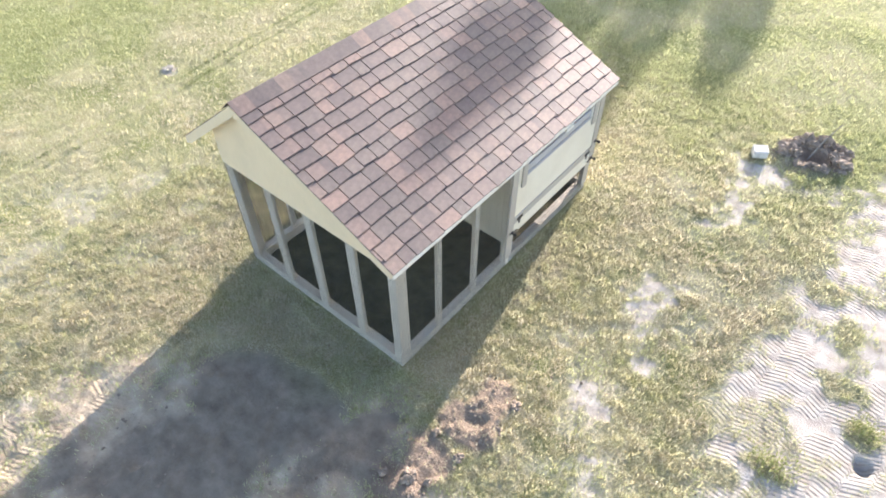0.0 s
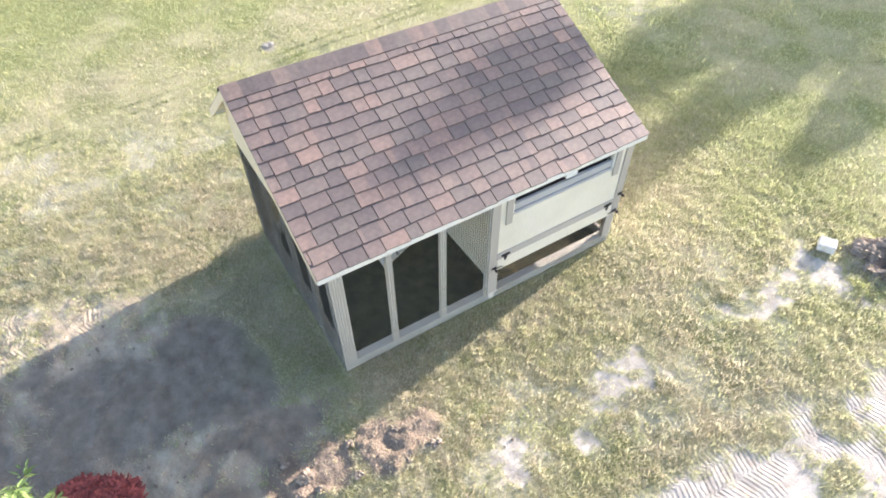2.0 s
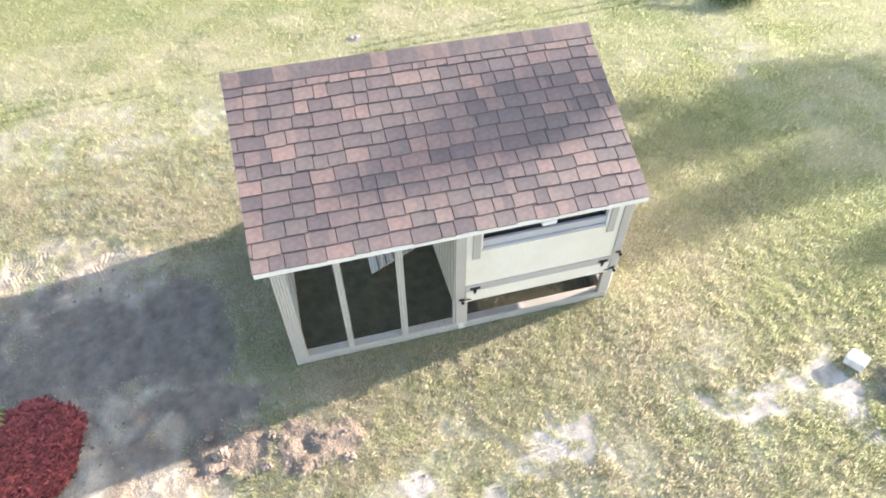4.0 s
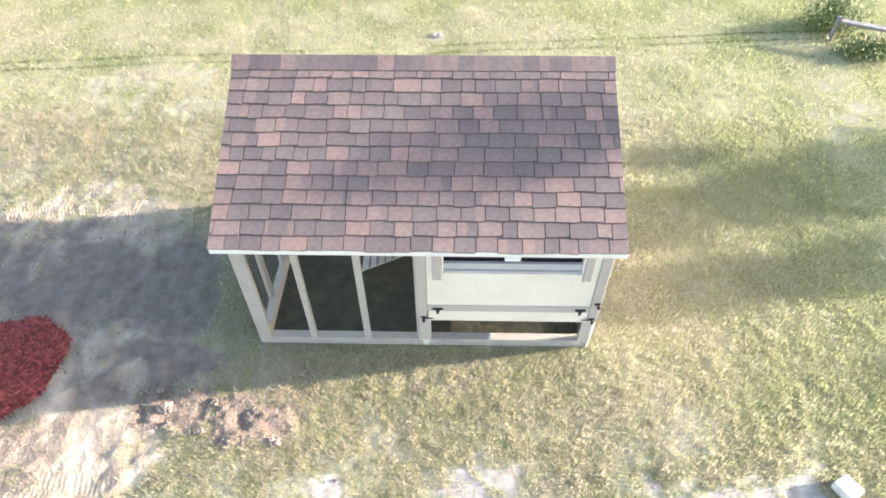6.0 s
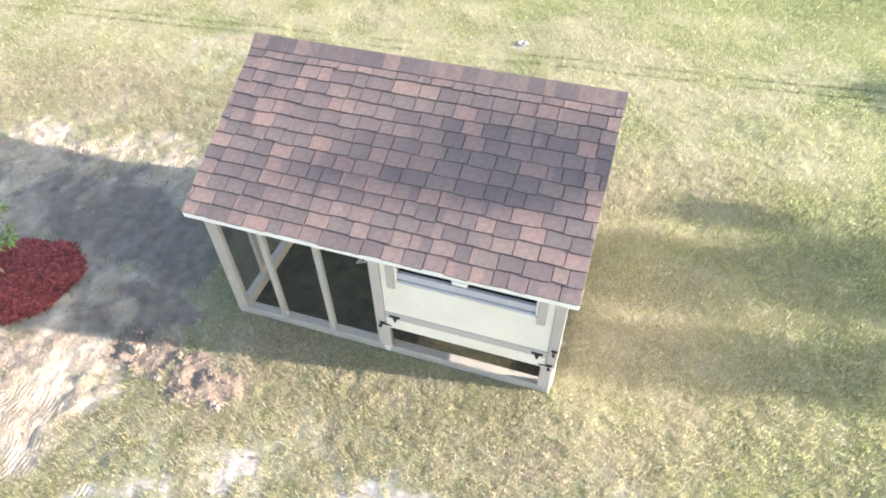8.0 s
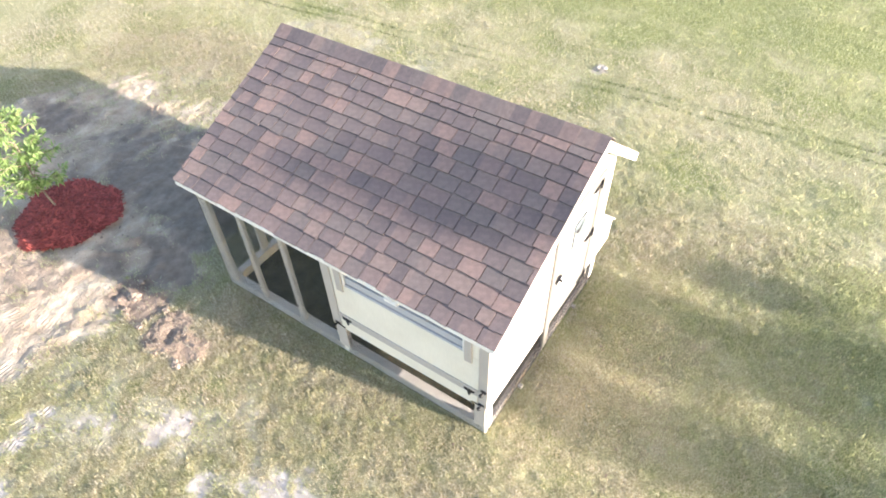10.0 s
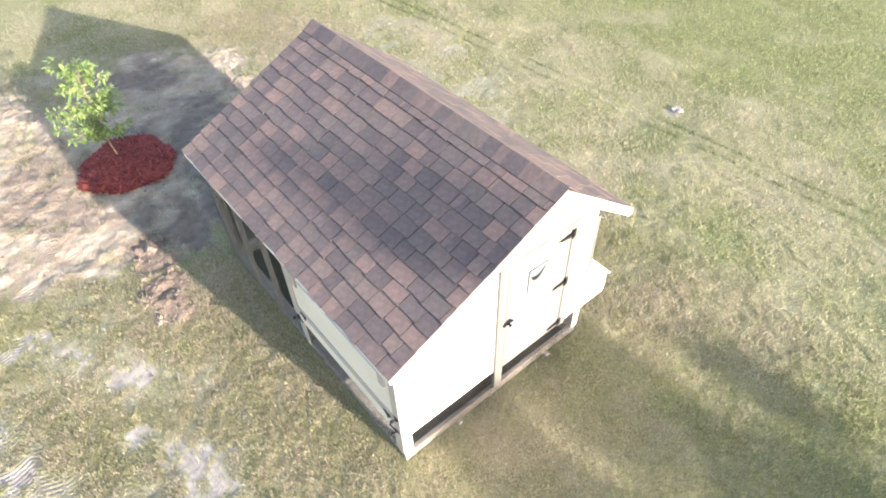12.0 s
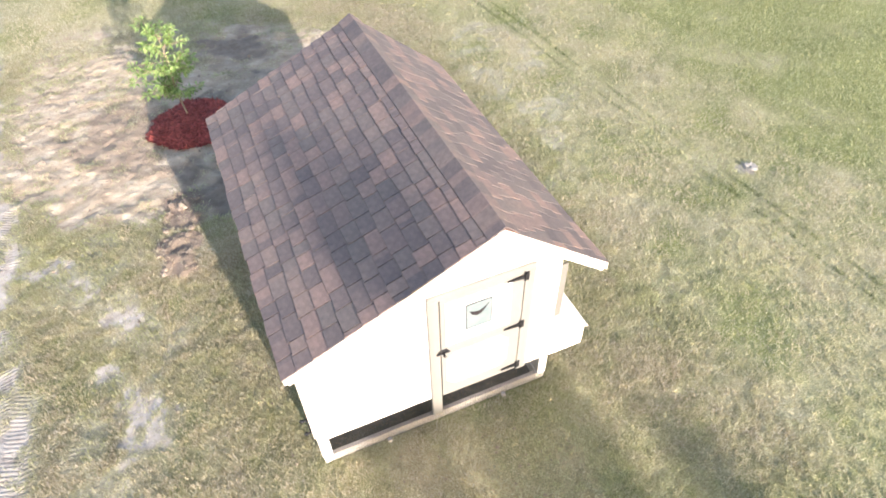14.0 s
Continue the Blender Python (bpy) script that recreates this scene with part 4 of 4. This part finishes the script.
# ---- the low old rail with weeds by it ----
rail = tagged(new("old_rail"), "weathered low wooden rail on posts among weeds", "rail")
ra, rb = Vector((-5.97, 9.64, 0)), Vector((-6.46, 8.56, 0))
for p in (ra, rb):
    bm = bmesh.new()
    box(bm, p.x - 0.025, p.x + 0.025, p.y - 0.03, p.y + 0.03, 0.0, 0.46, 0.006)
    part("post", bm, OLDWOOD, rail)
bm = bmesh.new()
g = bmesh.ops.create_cube(bm, size=1.0)
for v in g["verts"]:
    v.co = Vector((v.co.x * ((rb - ra).length - 0.09), v.co.y * 0.13, v.co.z * 0.05))
bmesh.ops.bevel(bm, geom=bm.edges[:], offset=0.008, segments=1, affect="EDGES")
beam = part("beam", bm, OLDWOOD, rail)
beam.matrix_basis = Matrix.Translation((ra + rb) / 2 + Vector((0, 0, 0.38))) @ pose(0, 0, 0, 0, 0, math.degrees(math.atan2(rb.y - ra.y, rb.x - ra.x)))


def weed_patch(x, y, rx, ry, height, count, seed, label, leaf=1.0, mat=None):
    r = np.random.default_rng(seed)
    px, py = x + r.normal(0, 0.5, count) * rx, y + r.normal(0, 0.5, count) * ry
    turn, lift = r.uniform(0, 6.283, count), r.uniform(0.3, 1.3, count)
    base = np.stack([px, py, r.uniform(0.0, height * 0.7, count)], -1)
    size = r.uniform(0.04, 0.09, count) * leaf
    u = np.stack([np.cos(turn) * np.cos(lift) * size, np.sin(turn) * np.cos(lift) * size, np.sin(lift) * size], -1)
    w = np.stack([-np.sin(turn), np.cos(turn), np.zeros(count)], -1) * 0.012 * leaf
    v = np.stack([base, base + u * 0.5 + w, base + u, base + u * 0.5 - w], 1).reshape(-1, 3)
    return tagged(new("weed_clump", arrays("weed_clump", v, np.arange(len(v)).reshape(-1, 4), mat or LEAF_DARK)), label, "weeds", kind="stuff")


TUFT = material("pale weed leaf", leaf_look((0.20, 0.23, 0.08), (0.40, 0.42, 0.20), 0.4), 0.6)
LEAF_DARK = material("weed leaf", leaf_look((0.05, 0.09, 0.02), (0.20, 0.25, 0.07), 0.0), 0.6)
weed_patch(-6.0, 9.0, 0.32, 0.55, 0.30, 1500, 51, "dark green weed clump under the old rail")
weed_patch(-6.95, 8.7, 0.42, 0.45, 0.62, 2400, 52, "dark green weed clump under the old rail")

weed_patch(2.1, 5.35, 0.2, 0.2, 0.08, 200, 53, "small green weed by the dug earth", 0.55, TUFT)
weed_patch(3.76, 2.22, 0.16, 0.14, 0.06, 260, 54, "small green weed tuft in the sand", 0.6, TUFT)
weed_patch(3.22, 1.36, 0.2, 0.16, 0.06, 300, 55, "small green weed tuft in the sand", 0.6, TUFT)

# ---- the tall tree towards the sun, whose shade falls over lawn and roof ----
pine = tagged(new("shade_tree"), "tall tree with sparse dark crown at the lawn's far side", "tree")
PINE = Vector((-4.15, 24.0))
bm = bmesh.new()
tube(bm, (PINE.x, PINE.y, -0.1), (PINE.x + 0.05, PINE.y, 3.0), 0.16, 0.12, 10)
tube(bm, (PINE.x + 0.05, PINE.y, 3.0), (PINE.x, PINE.y, 8.3), 0.10, 0.03, 8)
verts, faces = [], []
rnd = random.Random(77)


def spray(centre, spread, count, size):
    for _ in range(count):
        c = Vector((centre[0] + rnd.gauss(0, 0.42) * spread[0], centre[1] + rnd.gauss(0, 0.42) * spread[1], centre[2] + rnd.gauss(0, 0.42) * spread[2]))
        u = Vector([rnd.gauss(0, 1) for _ in range(3)]).normalized()
        w = u.cross(Vector([rnd.gauss(0, 1) for _ in range(3)])).normalized()
        s = size * rnd.uniform(0.6, 1.3)
        k = len(verts)
        verts.extend([c - u * s, c + w * s * 0.4, c + u * s, c - w * s * 0.4])
        faces.append((k, k + 1, k + 2, k + 3))


BOUGHS = [(0.09, 8.25, 0.08, 0.05, 70), (0.04, 8.15, 0.14, 0.07, 170), (0.05, 8.05, 0.2, 0.06, 220), (-0.02, 7.97, 0.26, 0.06, 150), (-0.22, 8.02, 0.2, 0.05, 130),
          (0.22, 7.86, 0.2, 0.05, 75), (0.36, 7.74, 0.12, 0.04, 50),
          (-0.8, 5.56, 0.5, 0.12, 1200), (0.3, 5.58, 0.4, 0.1, 800),
          (-0.85, 5.42, 0.45, 0.22, 1500), (-1.1, 5.02, 0.5, 0.24, 900), (0.38, 5.46, 0.28, 0.22, 1100), (0.42, 5.05, 0.3, 0.22, 520), (-1.92, 5.22, 0.2, 0.18, 380),
          (-1.3, 4.65, 0.6, 0.3, 1100), (0.3, 4.65, 0.5, 0.3, 750),
          (1.7, 4.68, 0.32, 0.24, 550), (1.6, 4.15, 0.55, 0.45, 1000), (-1.0, 4.2, 0.95, 0.45, 2600), (0.2, 4.0, 0.8, 0.5, 2600), (-0.6, 3.4, 1.2, 0.6, 3200), (0.8, 2.8, 1.0, 0.6, 2400)]
for cx, cz, rx, rz, count in BOUGHS:
    centre = (PINE.x + cx, PINE.y + rnd.uniform(-0.6, 0.6), cz)
    tube(bm, (PINE.x, PINE.y, cz - 0.3), centre, 0.04, 0.012, 6)
    spray(centre, (rx, 0.6, rz), count, 0.10)
part("trunk", bm, BARK, pine)
crown_data = bpy.data.meshes.new("crown")
crown_data.from_pydata(verts, [], faces)
crown_data.materials.append(NEEDLE)
tagged(new("crown", crown_data), "dark sparse foliage").parent = pine
